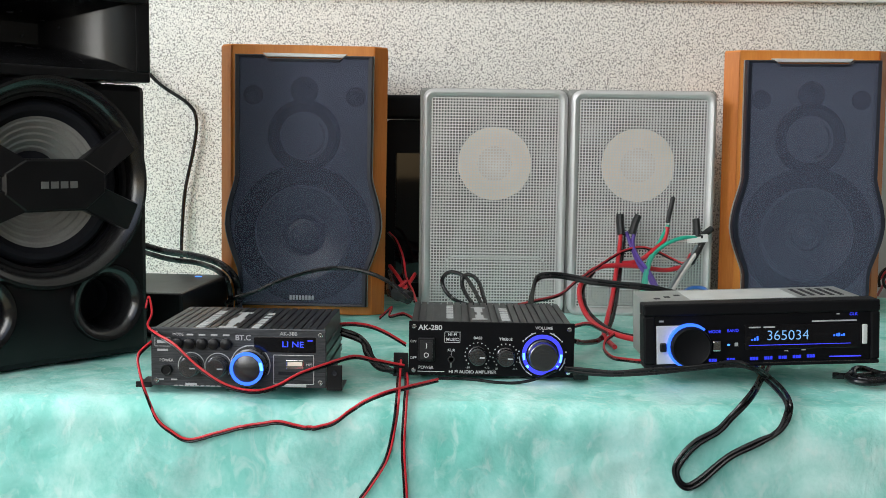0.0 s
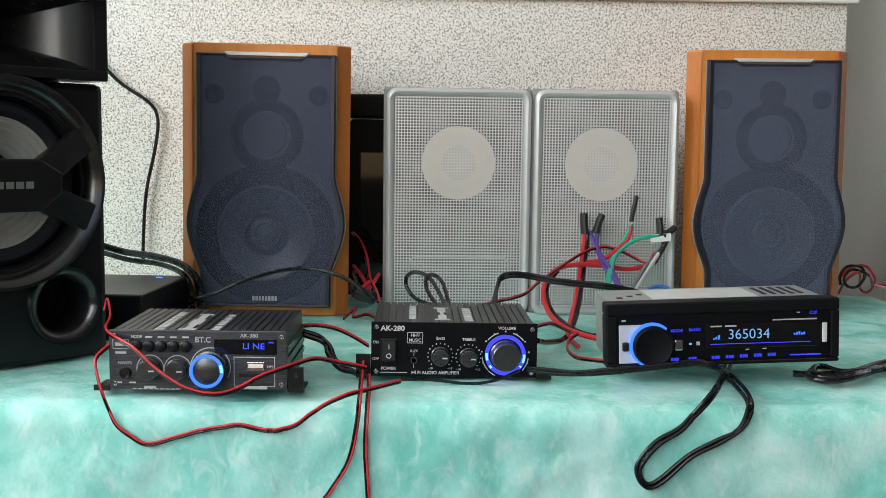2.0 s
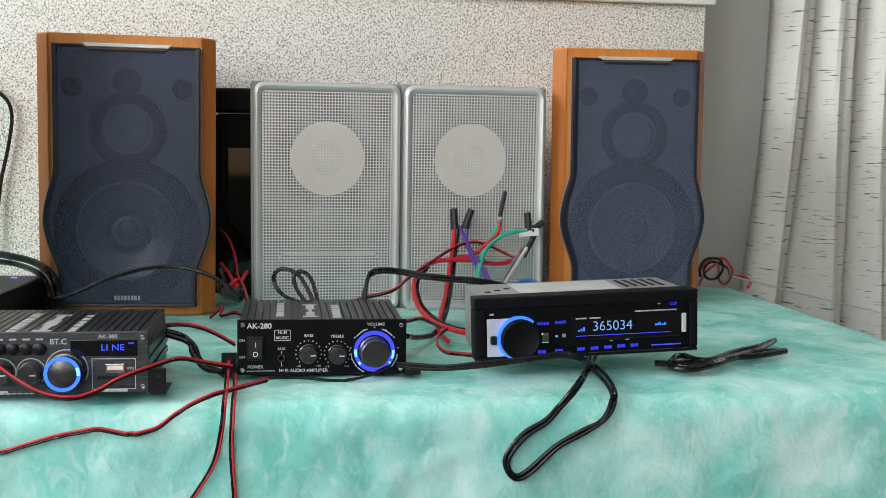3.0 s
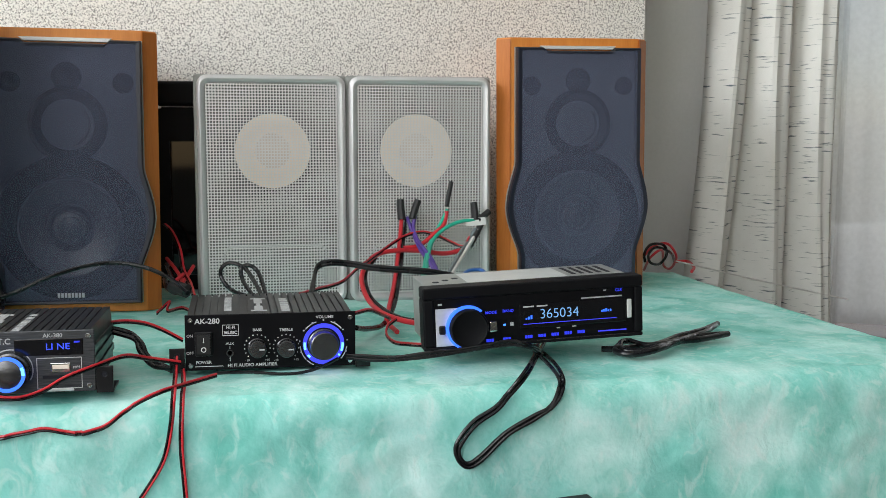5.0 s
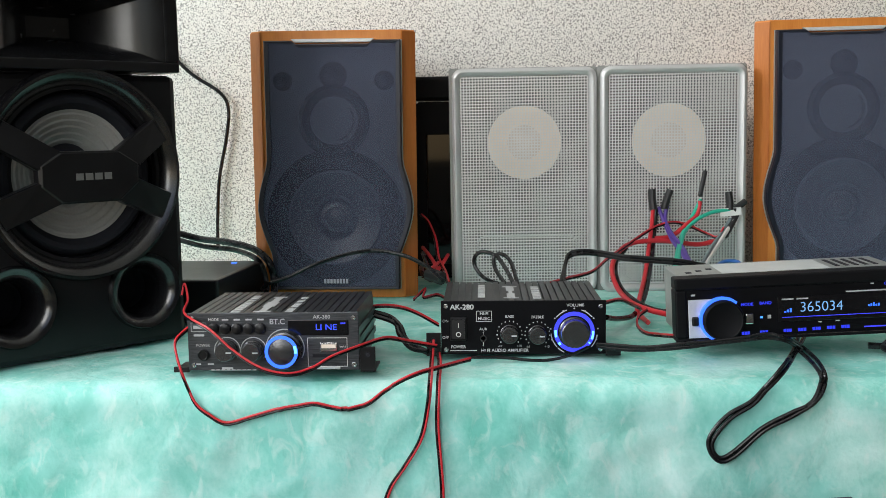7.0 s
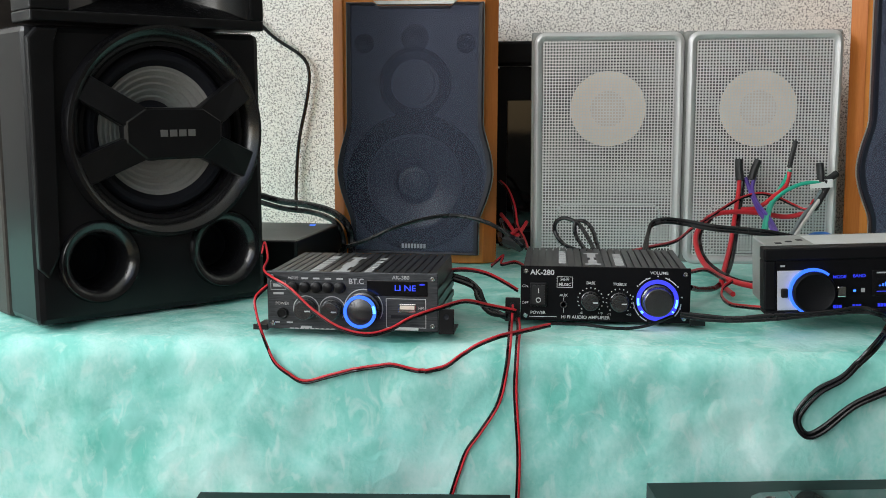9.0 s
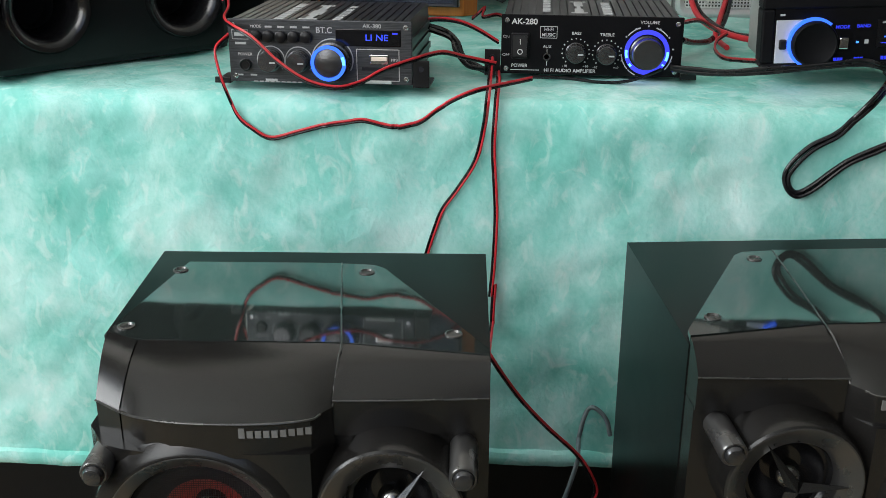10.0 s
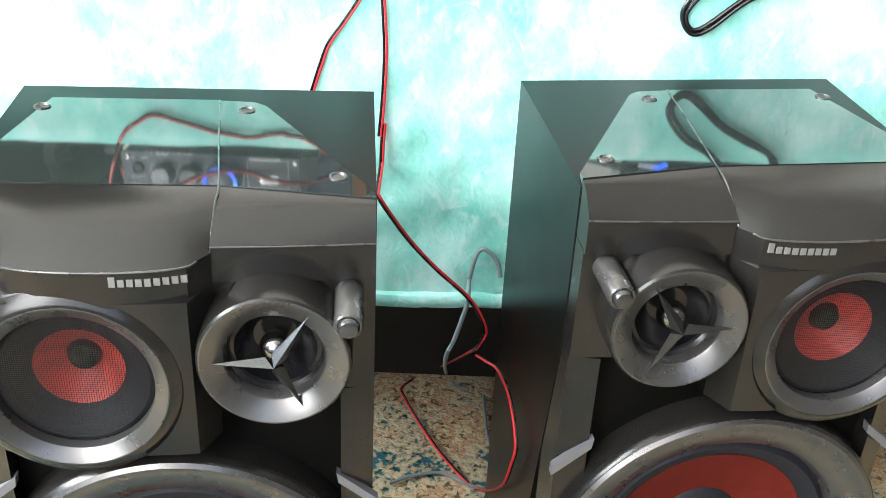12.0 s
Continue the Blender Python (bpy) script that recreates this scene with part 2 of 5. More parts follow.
BLACKGLOSS = mat("gloss_black_plastic", (0.006, 0.006, 0.007), rough=0.12, scale=20, bump=0)
# black deepened to hold the shadow that falls on the lower baffles
SHADEBLACK = mat("shade_deepened_black_board", (0.003, 0.003, 0.0028), (0.005, 0.0048, 0.0045), rough=0.5, spec=0.06, scale=25, fine=700, bump=0.12, dist=0.0005)
FINS = mat("black_anodised_aluminium", (0.022, 0.022, 0.024), rough=0.36, metal=0.4, stretch=(1, 0.1, 1), scale=200)
BRUSHED = mat("brushed_graphite_panel", (0.026, 0.028, 0.032), (0.09, 0.096, 0.105), rough=0.36, metal=0.5, stretch=(0.6, 1, 14), scale=90, fine=300, bump=0.05, dist=0.0002)
PANEL = mat("satin_black_panel", (0.004, 0.004, 0.005), rough=0.4, scale=40, spec=0.12)
KNOB = mat("dark_knob_metal", (0.105, 0.105, 0.11), rough=0.26, metal=0.85, scale=90)
STEEL = mat("galvanised_steel", (0.37, 0.385, 0.375), (0.46, 0.475, 0.46), rough=0.42, metal=0.6, scale=60)
CHROME = mat("chrome", (0.72, 0.73, 0.74), rough=0.18, metal=1.0, scale=60, bump=0)
GUNMETAL = mat("gunmetal_ring", (0.125, 0.123, 0.12), rough=0.28, metal=0.75, scale=60, fine=900, bump=0)
BRONZE = mat("dark_pearl_plastic", (0.011, 0.0105, 0.010), (0.015, 0.0140, 0.0130), rough=0.22, metal=0.0, spec=0.5, scale=30, fine=800, bump=0)
TOPGLOSS = mat("piano_black_acrylic", (0.020, 0.026, 0.024), rough=0.045, scale=10, bump=0, spec=0.8, coat=0.3)
SCREEN = mat("dark_screen_glass", (0.004, 0.004, 0.005), rough=0.05, scale=10, bump=0, spec=0.35)
BLACKDULL = mat("dull_black_plastic", (0.005, 0.005, 0.006), rough=0.5, scale=30, spec=0.12)
BOWL = mat("polished_black_bowl", (0.006, 0.006, 0.007), rough=0.22, scale=20, bump=0, spec=0.9)
BAFFLE = mat("grey_front_baffle", (0.13, 0.145, 0.185), rough=0.7)
SATIN = mat("satin_silver_plate", (0.55, 0.56, 0.62), rough=0.35, metal=0.2, scale=30)
REDCONE = mat("red_cone", (0.40, 0.040, 0.034), (0.48, 0.055, 0.048), rough=0.5, scale=80)
REDWOOFER = mat("dark_red_woofer_cone", (0.10, 0.010, 0.007), (0.14, 0.016, 0.011), rough=0.65, scale=80, spec=0.15)
CABINET = mat("satin_black_cabinet", (0.003, 0.003, 0.003), (0.006, 0.006, 0.006), rough=0.30, spec=0.16, scale=25, fine=700, bump=0)
BALL = mat("steel_bullet", (0.30, 0.30, 0.30), rough=0.2, metal=1.0, scale=60, bump=0)
BADGE = mat("dull_silver_badge", (0.17, 0.17, 0.165), rough=0.5)
STAR = mat("dark_chromed_blade", (0.075, 0.075, 0.075), rough=0.22, metal=0.85, scale=60, bump=0)
HORNBLACK = mat("satin_black_horn", (0.006, 0.006, 0.007), rough=0.26, spec=0.6, bump=0)
CHIP = mat("pale_metal_inlay", (0.17, 0.17, 0.185), rough=0.45, metal=0.3)
REDWIRE = mat("red_insulation", (0.55, 0.02, 0.03), rough=0.38, scale=50)
BLACKWIRE = mat("black_insulation", (0.006, 0.006, 0.007), rough=0.27, spec=0.4, scale=50)
GREENWIRE = mat("green_insulation", (0.02, 0.42, 0.28), rough=0.4)
VIOLETWIRE = mat("violet_insulation", (0.09, 0.045, 0.28), rough=0.4)
WHITEWIRE = mat("white_insulation", (0.70, 0.68, 0.66), rough=0.45)
BLUEWIRE = mat("blue_insulation", (0.03, 0.13, 0.42), rough=0.4)
TAPE = mat("black_tape", (0.015, 0.015, 0.016), rough=0.5, scale=200)
PRINT = mat("white_print", (0.55, 0.55, 0.55), rough=0.5)
GREYPRINT = mat("grey_print", (0.42, 0.43, 0.44), rough=0.45)
LABELPAPER = mat("aluminium_sticker", (0.62, 0.64, 0.63), rough=0.4, metal=0.2)
BLUEGLOW = glow("blue_led", (0.04, 0.20, 1.0), 2.6)
BLUECORE = glow("pale_blue_led", (0.12, 0.42, 1.0), 2.6)
BLUERING = glow("blue_light_ring", (0.03, 0.14, 1.0), 2.0)
BLUEDIM = glow("blue_led_text", (0.03, 0.05, 1.0), 0.9)
BLUEDEEP = glow("violet_blue_light_ring", (0.05, 0.06, 0.95), 1.2)
BLUELETTER = glow("deep_blue_display_segments", (0.03, 0.07, 1.0), 1.7)
CYAN = glow("cyan_display_segments", (0.25, 0.55, 1.0), 0.75)
CREAMCAP = mat("cream_dust_cap", (0.68, 0.58, 0.52), rough=0.7)
GREYCONE = mat("silver_grey_woofer_cone", (0.30, 0.29, 0.275), (0.36, 0.35, 0.335), rough=0.42, scale=50)
BROWNSIDE = mat("black_brown_vinyl", (0.042, 0.036, 0.032), (0.055, 0.048, 0.043), rough=0.45, stretch=(1, 1, 6), scale=20, spec=0.25)


TX0, TX1, TY0, TY1, EDGE = -1.05, 0.655, -0.05, 0.545, 0.02


# ---- mesh helpers ----
def thing(name, m, label, category, group="", kind=""):
    ob = new(name)
    ob.empty_display_size = 0.02
    ob.matrix_world = m
    return tagged(ob, label, category, group, kind)


def part(name, bm, material, parent=None, label="", smooth=False, kind=""):
    me = bpy.data.meshes.new(name)
    bmesh.ops.recalc_face_normals(bm, faces=bm.faces)
    bm.to_mesh(me)
    bm.free()
    me.materials.append(material)
    if smooth:
        me.shade_smooth()
        me.set_sharp_from_angle(angle=radians(35))
    ob = new(name, me)
    if parent:
        ob.parent = parent
    return tagged(ob, label, kind=kind)


def box(x0, x1, y0, y1, z0, z1, bevel=0.0, bm=None, seg=2):
    out = bm or bmesh.new()
    g = bmesh.ops.create_cube(out, size=1.0)["verts"]
    for v in g:
        v.co = Vector(((x0 + x1) / 2 + v.co.x * (x1 - x0), (y0 + y1) / 2 + v.co.y * (y1 - y0), (z0 + z1) / 2 + v.co.z * (z1 - z0)))
    if bevel:
        ed = {e for v in g for e in v.link_edges}
        bmesh.ops.bevel(out, geom=list(ed), offset=bevel, segments=seg, affect="EDGES", profile=0.5)
    return out


def lathe(profile, seg=48, x=0, y=0, z=0, axis="y", bm=None, close=False):
    """Turns (radius, height) pairs about an axis; along -y by default, so that height comes towards the viewer."""
    out = bm or bmesh.new()
    rings = []
    for r, h in profile:
        if r < 1e-6:
            rings.append([out.verts.new((x, y - h, z) if axis == "y" else (x, y, z + h))])
            continue
        ring = []
        for k in range(seg):
            a = 2 * math.pi * k / seg
            c, s = r * math.cos(a), r * math.sin(a)
            ring.append(out.verts.new((x + c, y - h, z + s) if axis == "y" else (x + c, y + s, z + h)))
        rings.append(ring)
    for a, b in zip(rings, rings[1:]):
        for k in range(seg):
            q = [a[k % len(a)], a[(k + 1) % len(a)], b[(k + 1) % len(b)], b[k % len(b)]]
            q = list(dict.fromkeys(q))
            if len(q) > 2:
                out.faces.new(q)
    return out


def prism(outline, y0, y1, bevel=0.0, bm=None):
    """A plate from an outline in x and z, between the depths y0 (front) and y1."""
    out = bm or bmesh.new()
    f = [out.verts.new((x, y0, z)) for x, z in outline]
    b = [out.verts.new((x, y1, z)) for x, z in outline]
    n = len(outline)
    front = out.faces.new(f)
    out.faces.new(b[::-1])
    for k in range(n):
        out.faces.new((f[k], b[k], b[(k + 1) % n], f[(k + 1) % n]))
    if bevel:
        bmesh.ops.bevel(out, geom=list(front.edges), offset=bevel, segments=2, affect="EDGES", profile=0.5)
    return out


def hull(points, bm=None):
    out = bm or bmesh.new()
    vs = [out.verts.new(p) for p in points]
    bmesh.ops.convex_hull(out, input=vs)
    return out


def smooth_path(points, steps=8):
    p = [Vector(q) for q in points]
    p = [p[0] * 2 - p[1]] + p + [p[-1] * 2 - p[-2]]
    out = []
    for i in range(1, len(p) - 2):
        a, b, c, d = p[i - 1:i + 3]
        for k in range(steps):
            t = k / steps
            out.append(0.5 * (2 * b + (c - a) * t + (2 * a - 5 * b + 4 * c - d) * t * t + (3 * b - a - 3 * c + d) * t ** 3))
    return out + [p[-2]]


def blanket_front(x, z):
    """The blanket's hanging face: how far forward it lies at that place and height."""
    t = max(0.0, -0.003 - EDGE - z) / 0.992
    b = TY0 - t - EDGE * math.pi / 2
    n1, n2 = noise.noise((x * 5, b * 5, 0.3)), noise.noise((x * 16, b * 16, 4.1))
    return TY0 - EDGE - 0.06 * t - 0.008 * n1 * min(1, t * 8) - 0.0024 * n2


def on_blanket(q, lift):
    """Pushes a point out of the blanket, and lays one that nearly touches against it."""
    edge_z = -0.003 - EDGE
    if q.y > TY0 + 0.02 or q.x > TX1 - 0.08:
        return q
    if q.z < edge_z:
        return Vector((q.x, blanket_front(q.x, q.z) - lift, q.z)) if q.y > -0.13 and q.z > -0.27 else q
    d = Vector((q.y - TY0, q.z - edge_z))
    if q.y < TY0 and d.length < EDGE + lift:
        d = d.normalized() * (EDGE + lift)
        return Vector((q.x, TY0 + d.x, edge_z + d.y))
    return q


def tube(points, r, seg=8, steps=8, bm=None, shift=(0, 0, 0), origin=None):
    out = bm or bmesh.new()
    path = smooth_path(points, steps)
    if origin is not None:
        path = [on_blanket(q + origin, r * 2 + 0.001) - origin for q in path]
    path = [q + Vector(shift) for q in path]
    up, last = Vector((0.31, 0.2, 0.93)), None
    for i, q in enumerate(path):
        d = (path[min(i + 1, len(path) - 1)] - path[max(i - 1, 0)]).normalized()
        s = d.cross(up)
        s = s.normalized() if s.length > 1e-4 else Vector((1, 0, 0))
        u = s.cross(d)
        up = u
        ring = [out.verts.new(q + (s * math.cos(2 * math.pi * k / seg) + u * math.sin(2 * math.pi * k / seg)) * r) for k in range(seg)]
        if last:
            for k in range(seg):
                out.faces.new((last[k], last[(k + 1) % seg], ring[(k + 1) % seg], ring[k]))
        else:
            out.faces.new(ring[::-1])
        last = ring
    out.faces.new(last)
    return out


def lettering(name, text, size, x, y, z, material, parent, align="CENTER", width=1.0, bold=0.0):
    cu = bpy.data.curves.new(name, "FONT")
    cu.body, cu.size, cu.align_x, cu.align_y, cu.extrude, cu.offset = text, size, align, "CENTER", 0.00008, bold
    tmp = bpy.data.objects.new(name, cu)
    me = bpy.data.meshes.new_from_object(tmp)
    bpy.data.objects.remove(tmp)
    me.transform(pose(x, y, z, 90, 0, 0) @ Matrix.Diagonal((width, 1, 1, 1)))
    me.materials.clear()
    me.materials.append(material)
    ob = new(name, me)
    ob.parent = parent
    return ob


def arc_band(r0, r1, a0, a1, x, z, y0, y1, seg=32, bm=None):
    """A flat ring or part of one in the x-z plane, from angle a0 to a1 in degrees."""
    out = bm or bmesh.new()
    full = abs(a1 - a0) >= 359.9
    n = seg + (0 if full else 1)
    rows = []
    for k in range(n):
        a = radians(a0 + (a1 - a0) * k / seg)
        c, s = math.cos(a), math.sin(a)
        rows.append([out.verts.new((x + r * c, y, z + r * s)) for r, y in ((r0, y0), (r1, y0), (r1, y1), (r0, y1))])
    for k in range(n if full else n - 1):
        a, b = rows[k], rows[(k + 1) % n]
        for j in range(4):
            out.faces.new((a[j], a[(j + 1) % 4], b[(j + 1) % 4], b[j]))
    if not full:
        out.faces.new(rows[0])
        out.faces.new(rows[-1][::-1])
    return out


def bars(rows, y0, y1, bm=None):
    out = bm or bmesh.new()
    for x0, x1, z0, z1 in rows:
        box(x0, x1, y0, y1, z0, z1, bm=out)
    return out


def bore(ob, holes, y0, y1):
    """Drills round holes (x, z, radius) through a part, between two depths."""
    bm = bmesh.new()
    for x, z, r in holes:
        lathe([(0, 0), (r, 0), (r, y1 - y0), (0, y1 - y0)], 48, x, y1, z, bm=bm)
    bmesh.ops.recalc_face_normals(bm, faces=bm.faces)
    me = bpy.data.meshes.new("drill")
    bm.to_mesh(me)
    bm.free()
    drill = new("drill", me)
    drill.parent = ob.parent
    mod = ob.modifiers.new("bore", "BOOLEAN")
    mod.operation, mod.solver, mod.object = "DIFFERENCE", "EXACT", drill
    bpy.context.view_layer.update()
    done = bpy.data.meshes.new_from_object(ob.evaluated_get(bpy.context.evaluated_depsgraph_get()))
    ob.modifiers.clear()
    old = ob.data
    ob.data = done
    bpy.data.objects.remove(drill)
    bpy.data.meshes.remove(old)
    return ob


# ---- the room ----
def structure(name, bm, material, label, smooth=False):
    ob = part(name, bm, material, None, label, smooth, "structure")
    return ob


structure("wall_north", box(-1.7, 0.616, WALL, WALL + 0.12, FLOOR, 1.9), WALLPAPER, "wall with silver-grey grained textured wallpaper")
structure("wall_north_recess", box(0.616, 0.95, WALL + 0.24, WALL + 0.3, FLOOR, 1.9), PLASTER, "plain off-white plaster wall of the window recess")
structure("wall_north_reveal", box(0.5, 0.612, WALL + 0.12, WALL + 0.3, FLOOR, 1.9), PLASTER, "plain off-white plaster reveal beside the window")
structure("wall_window_side", box(0.95, 2.3, 1.1, 1.2, FLOOR, 0.0), PLASTER, "plain wall below the curtained window")
structure("wall_window_head", box(0.95, 2.3, 1.1, 1.2, 1.45, 1.9), PLASTER, "plain wall above the curtained window")
structure("wall_recess_side", box(0.95, 1.0, WALL + 0.24, 1.1, FLOOR, 1.9), PLASTER, "plain side wall of the window recess")
# unseen walls added to close the room, dark to hold back bounced light
structure("wall_east", box(2.3, 2.4, -1.9, 1.2, FLOOR, 1.9), DIM, "unseen side wall, kept dark to weaken reflections")
side = bmesh.new()
for y0, y1, z0, z1 in ((-1.9, -1.4, FLOOR, 1.9), (0.16, WALL + 0.12, FLOOR, 1.9), (-1.4, 0.16, FLOOR, 0.1), (-1.4, 0.16, 1.46, 1.9)):
    box(-1.8, -1.7, y0, y1, z0, z1, bm=side)
structure("wall_west", side, DIM, "unseen side wall with a window opening, kept dark to weaken reflections")
rear = box(-1.8, -1.4, -2.0, -1.9, FLOOR, 1.9)
box(0.5, 2.4, -2.0, -1.9, FLOOR, 1.9, bm=rear)
box(-1.4, 0.5, -2.0, -1.9, FLOOR, 0.08, bm=rear)
box(-1.4, 0.5, -2.0, -1.9, 1.85, 1.9, bm=rear)
structure("wall_south", rear, DIM, "unseen rear wall with a window opening, kept dark to weaken reflections")
structure("ceiling", box(-1.8, 2.4, -2.0, 1.2, 1.9, 2.0), WHITE, "plain off-white ceiling")
structure("floor", box(-1.8, 2.4, -2.0, 1.2, FLOOR - 0.06, FLOOR), CARPET, "carpet speckled in teal, blue, beige and rust")
structure("trim_ledge", box(-1.7, 0.628, WALL - 0.012, WALL - 0.002, 0.391, 0.45, 0.002), WHITE, "white painted ledge along the textured wall")


def curtain(name, x0, x1, y, z0, z1, folds, depth, material, label, skew=0.0, seed=0):
    bm = bmesh.new()
    nx, nz = folds * 14, 40
    rng = random.Random(seed)
    phase = [rng.uniform(-0.5, 0.5) for _ in range(folds + 2)]
    grid = []
    for j in range(nz + 1):
        v = j / nz
        row = []
        for i in range(nx + 1):
            u = i / nx
            a = u * folds
            k = int(a)
            wob = phase[k] * (1 - (a - k)) + phase[k + 1] * (a - k)
            d = depth * math.sin(2 * math.pi * (a + 0.18 * wob * (1 + 0.6 * v)))
            d += depth * 0.35 * math.sin(4 * math.pi * a + 2.0 * v + wob * 3)
            x = x0 + (x1 - x0) * u + skew * (v - 0.35) * (1 - u * 0.7) + 0.006 * math.sin(3.1 * v + wob * 4)
            row.append(bm.verts.new((x, y + d, z0 + (z1 - z0) * v)))
        grid.append(row)
    return cloth_sheet(name, bm, grid, material, label)


def cloth_sheet(name, bm, grid, material, label):
    for a, b in zip(grid, grid[1:]):
        for i in range(len(a) - 1):
            bm.faces.new((a[i], a[i + 1], b[i + 1], b[i]))
    ob = part(name, bm, material, None, label, True)
    so = ob.modifiers.new("thickness", "SOLIDIFY")
    so.thickness = 0.0016
    return tagged(ob, category="curtain")


def pleated_curtain():
    """Three broad round pleats with narrow tucks between them, leaning a little at the free edge."""
    pleats = [(0.740, 0.766, 0.060), (0.827, 0.832, 0.069), (0.914, 0.905, 0.069)]
    z0, z1, low, high = FLOOR + 0.03, 1.6, -0.01, 0.40
    bm, grid = bmesh.new(), []
    for j in range(45):
        z = z0 + (z1 - z0) * j / 44
        q = (z - low) / (high - low)
        q = max(-0.6, min(1.6, q))
        row = []
        for k, (foot, head, wide) in enumerate(pleats):
            x = foot + (head - foot) * q + 0.0035 * math.sin(7.0 * z + k * 2.1)
            for i in range(15):
                u = i / 14
                bulge = math.sin(math.pi * u) ** 0.6
                ripple = 0.004 * math.sin(5 * math.pi * u + 3 * z + k)
                row.append((x + wide * u + 0.002 * math.sin(9 * z + 6 * u), 0.672 - 0.050 * bulge - ripple * bulge, z))
            nxt = pleats[k + 1][0] + (pleats[k + 1][1] - pleats[k + 1][0]) * q if k < 2 else x + wide + 0.03
            for i in range(1, 6):
                u = i / 6
                row.append((x + wide + (nxt - x - wide) * u, 0.672 + 0.020 * math.sin(math.pi * u) - 0.012 * math.sin(2 * math.pi * u), z))
        grid.append([bm.verts.new(p) for p in row])
    return cloth_sheet("curtain", bm, grid, CURTAIN, "cream curtain with thin grey-blue streaks in deep folds")


pleated_curtain()
SHEER = veil_material("sheer_voile", (0.80, 0.80, 0.80), 0.35)
curtain("sheer_curtain", 0.93, 1.75, 0.74, -0.13, 1.6, 7, 0.016, SHEER, "white sheer voile curtain with faint embroidery", 0.0, 5)
cab = thing("low_cabinet", pose(1.5, 0.74, FLOOR), "dark brown wooden low cabinet below the window", "cabinet")
part("body", box(-0.5, 0.5, -0.1, 0.2, 0.0, 0.32, 0.004), DARKWOOD, cab)
part("tabletop", box(-0.52, 0.52, -0.12, 0.2, 0.32, 0.345, 0.005), DARKWOOD, cab)


# ---- the covered table ----
table = thing("low_table", pose(0, 0, FLOOR), "dark low table hidden under a mint blanket", "table")
part("tabletop", box(TX0, TX1 - 0.006, TY0 + 0.01, TY1, -FLOOR - 0.04, -FLOOR - 0.006, 0.004), SHADOWWOOD, table)
# near-black colour carries the shade behind the blanket's hem
part("base", box(TX0 + 0.02, TX1 - 0.04, 0.09, TY1, 0.0, -FLOOR - 0.04), SHADOWWOOD, table, "recessed base board, blackened for the shade under the table")


def table_cloth():
    bm = bmesh.new()
    rc, rr = 0.07, EDGE
    step = 0.0075
    xs = np.arange(TX0, TX1 + 0.42, step)
    ys = np.arange(TY0 - 0.345, TY1 + 0.001, step)
    grid = []
    for b in ys:
        row = []
        for a in xs:
            qx, qy = min(a, TX1 - rc), max(b, TY0 + rc)
            dx, dy = a - qx, b - qy
            far = math.hypot(dx, dy)
            nx, ny = (dx / far, dy / far) if far > 1e-9 else (0.0, -1.0)
            d = far - rc
            n1 = noise.noise((a * 5, b * 5, 0.3))
            n2 = noise.noise((a * 16, b * 16, 4.1))
            n3 = noise.noise((a * 55, b * 55, 8.7))
            puff = 0.0018 * n2 + 0.0014 * n3
            if d <= 0:
                near = max(0.0, 1 + d / 0.09)
                flat = 0.0025 * n1 * near
                row.append(bm.verts.new((a, b, puff - 0.0012 + flat - 0.003 * near * near)))
                continue
            if far < 1e-9:
                nx, ny = 0, -1
            ex, ey = qx + nx * rc, qy + ny * rc
            if d < rr * math.pi / 2:
                t = d / rr
                out, z = rr * math.sin(t), -rr * (1 - math.cos(t))
            else:
                t = d - rr * math.pi / 2
                out, z = rr + 0.06 * t + 0.008 * n1 * min(1, t * 8), -rr - t * 0.992
            soft = puff * 1.5
            row.append(bm.verts.new((ex + nx * (out + soft), ey + ny * (out + soft), z - 0.003 + 0.003 * n1)))
        grid.append(row)
    for j in range(len(ys) - 1):
        for i in range(len(xs) - 1):
            # the hem drops lower on the one side
            fall = 0.302 if xs[i] > -0.13 else 0.325
            if ys[j] < TY0 - fall + 0.012 * noise.noise((xs[i] * 6, 0, 2.0)):
                continue
            bm.faces.new((grid[j][i], grid[j][i + 1], grid[j + 1][i + 1], grid[j + 1][i]))
    bmesh.ops.delete(bm, geom=[v for v in bm.verts if not v.link_faces], context="VERTS")
    for f in bm.faces:
        f.normal_update()
    ob = part("table_blanket", bm, FLEECE, None, "mint green fleece blanket draped over the low table", True)
    if sum(p.normal.z for p in ob.data.polygons) < 0:
        ob.data.flip_normals()
    so = ob.modifiers.new("thickness", "SOLIDIFY")
    so.thickness, so.offset = 0.005, -1
    # the stitched roll along the lower edge
    for x0, x1, z in ((-1.04, -0.14, -0.314), (-0.125, 0.56, -0.289)):
        n = int((x1 - x0) / 0.012)
        line = []
        for k in range(n + 1):
            x = x0 + (x1 - x0) * k / n
            line.append((x, blanket_front(x, z) + 0.001, z + 0.004 * noise.noise((x * 7, 0.4, 2.0)) + 0.0012 * noise.noise((x * 60, 1.4, 2.0))))
        hem = tube(line, 0.0072, 10, 2)
        for v in hem.verts:
            v.co.y = blanket_front(v.co.x, z) + (v.co.y - blanket_front(v.co.x, z)) * 0.7 + 0.0006 * noise.noise((v.co.x * 180, v.co.z * 180, 0.7))
        part("hem", hem, FLEECE, ob, "thick stitched hem", True)
    return tagged(ob, category="blanket")


table_cloth()


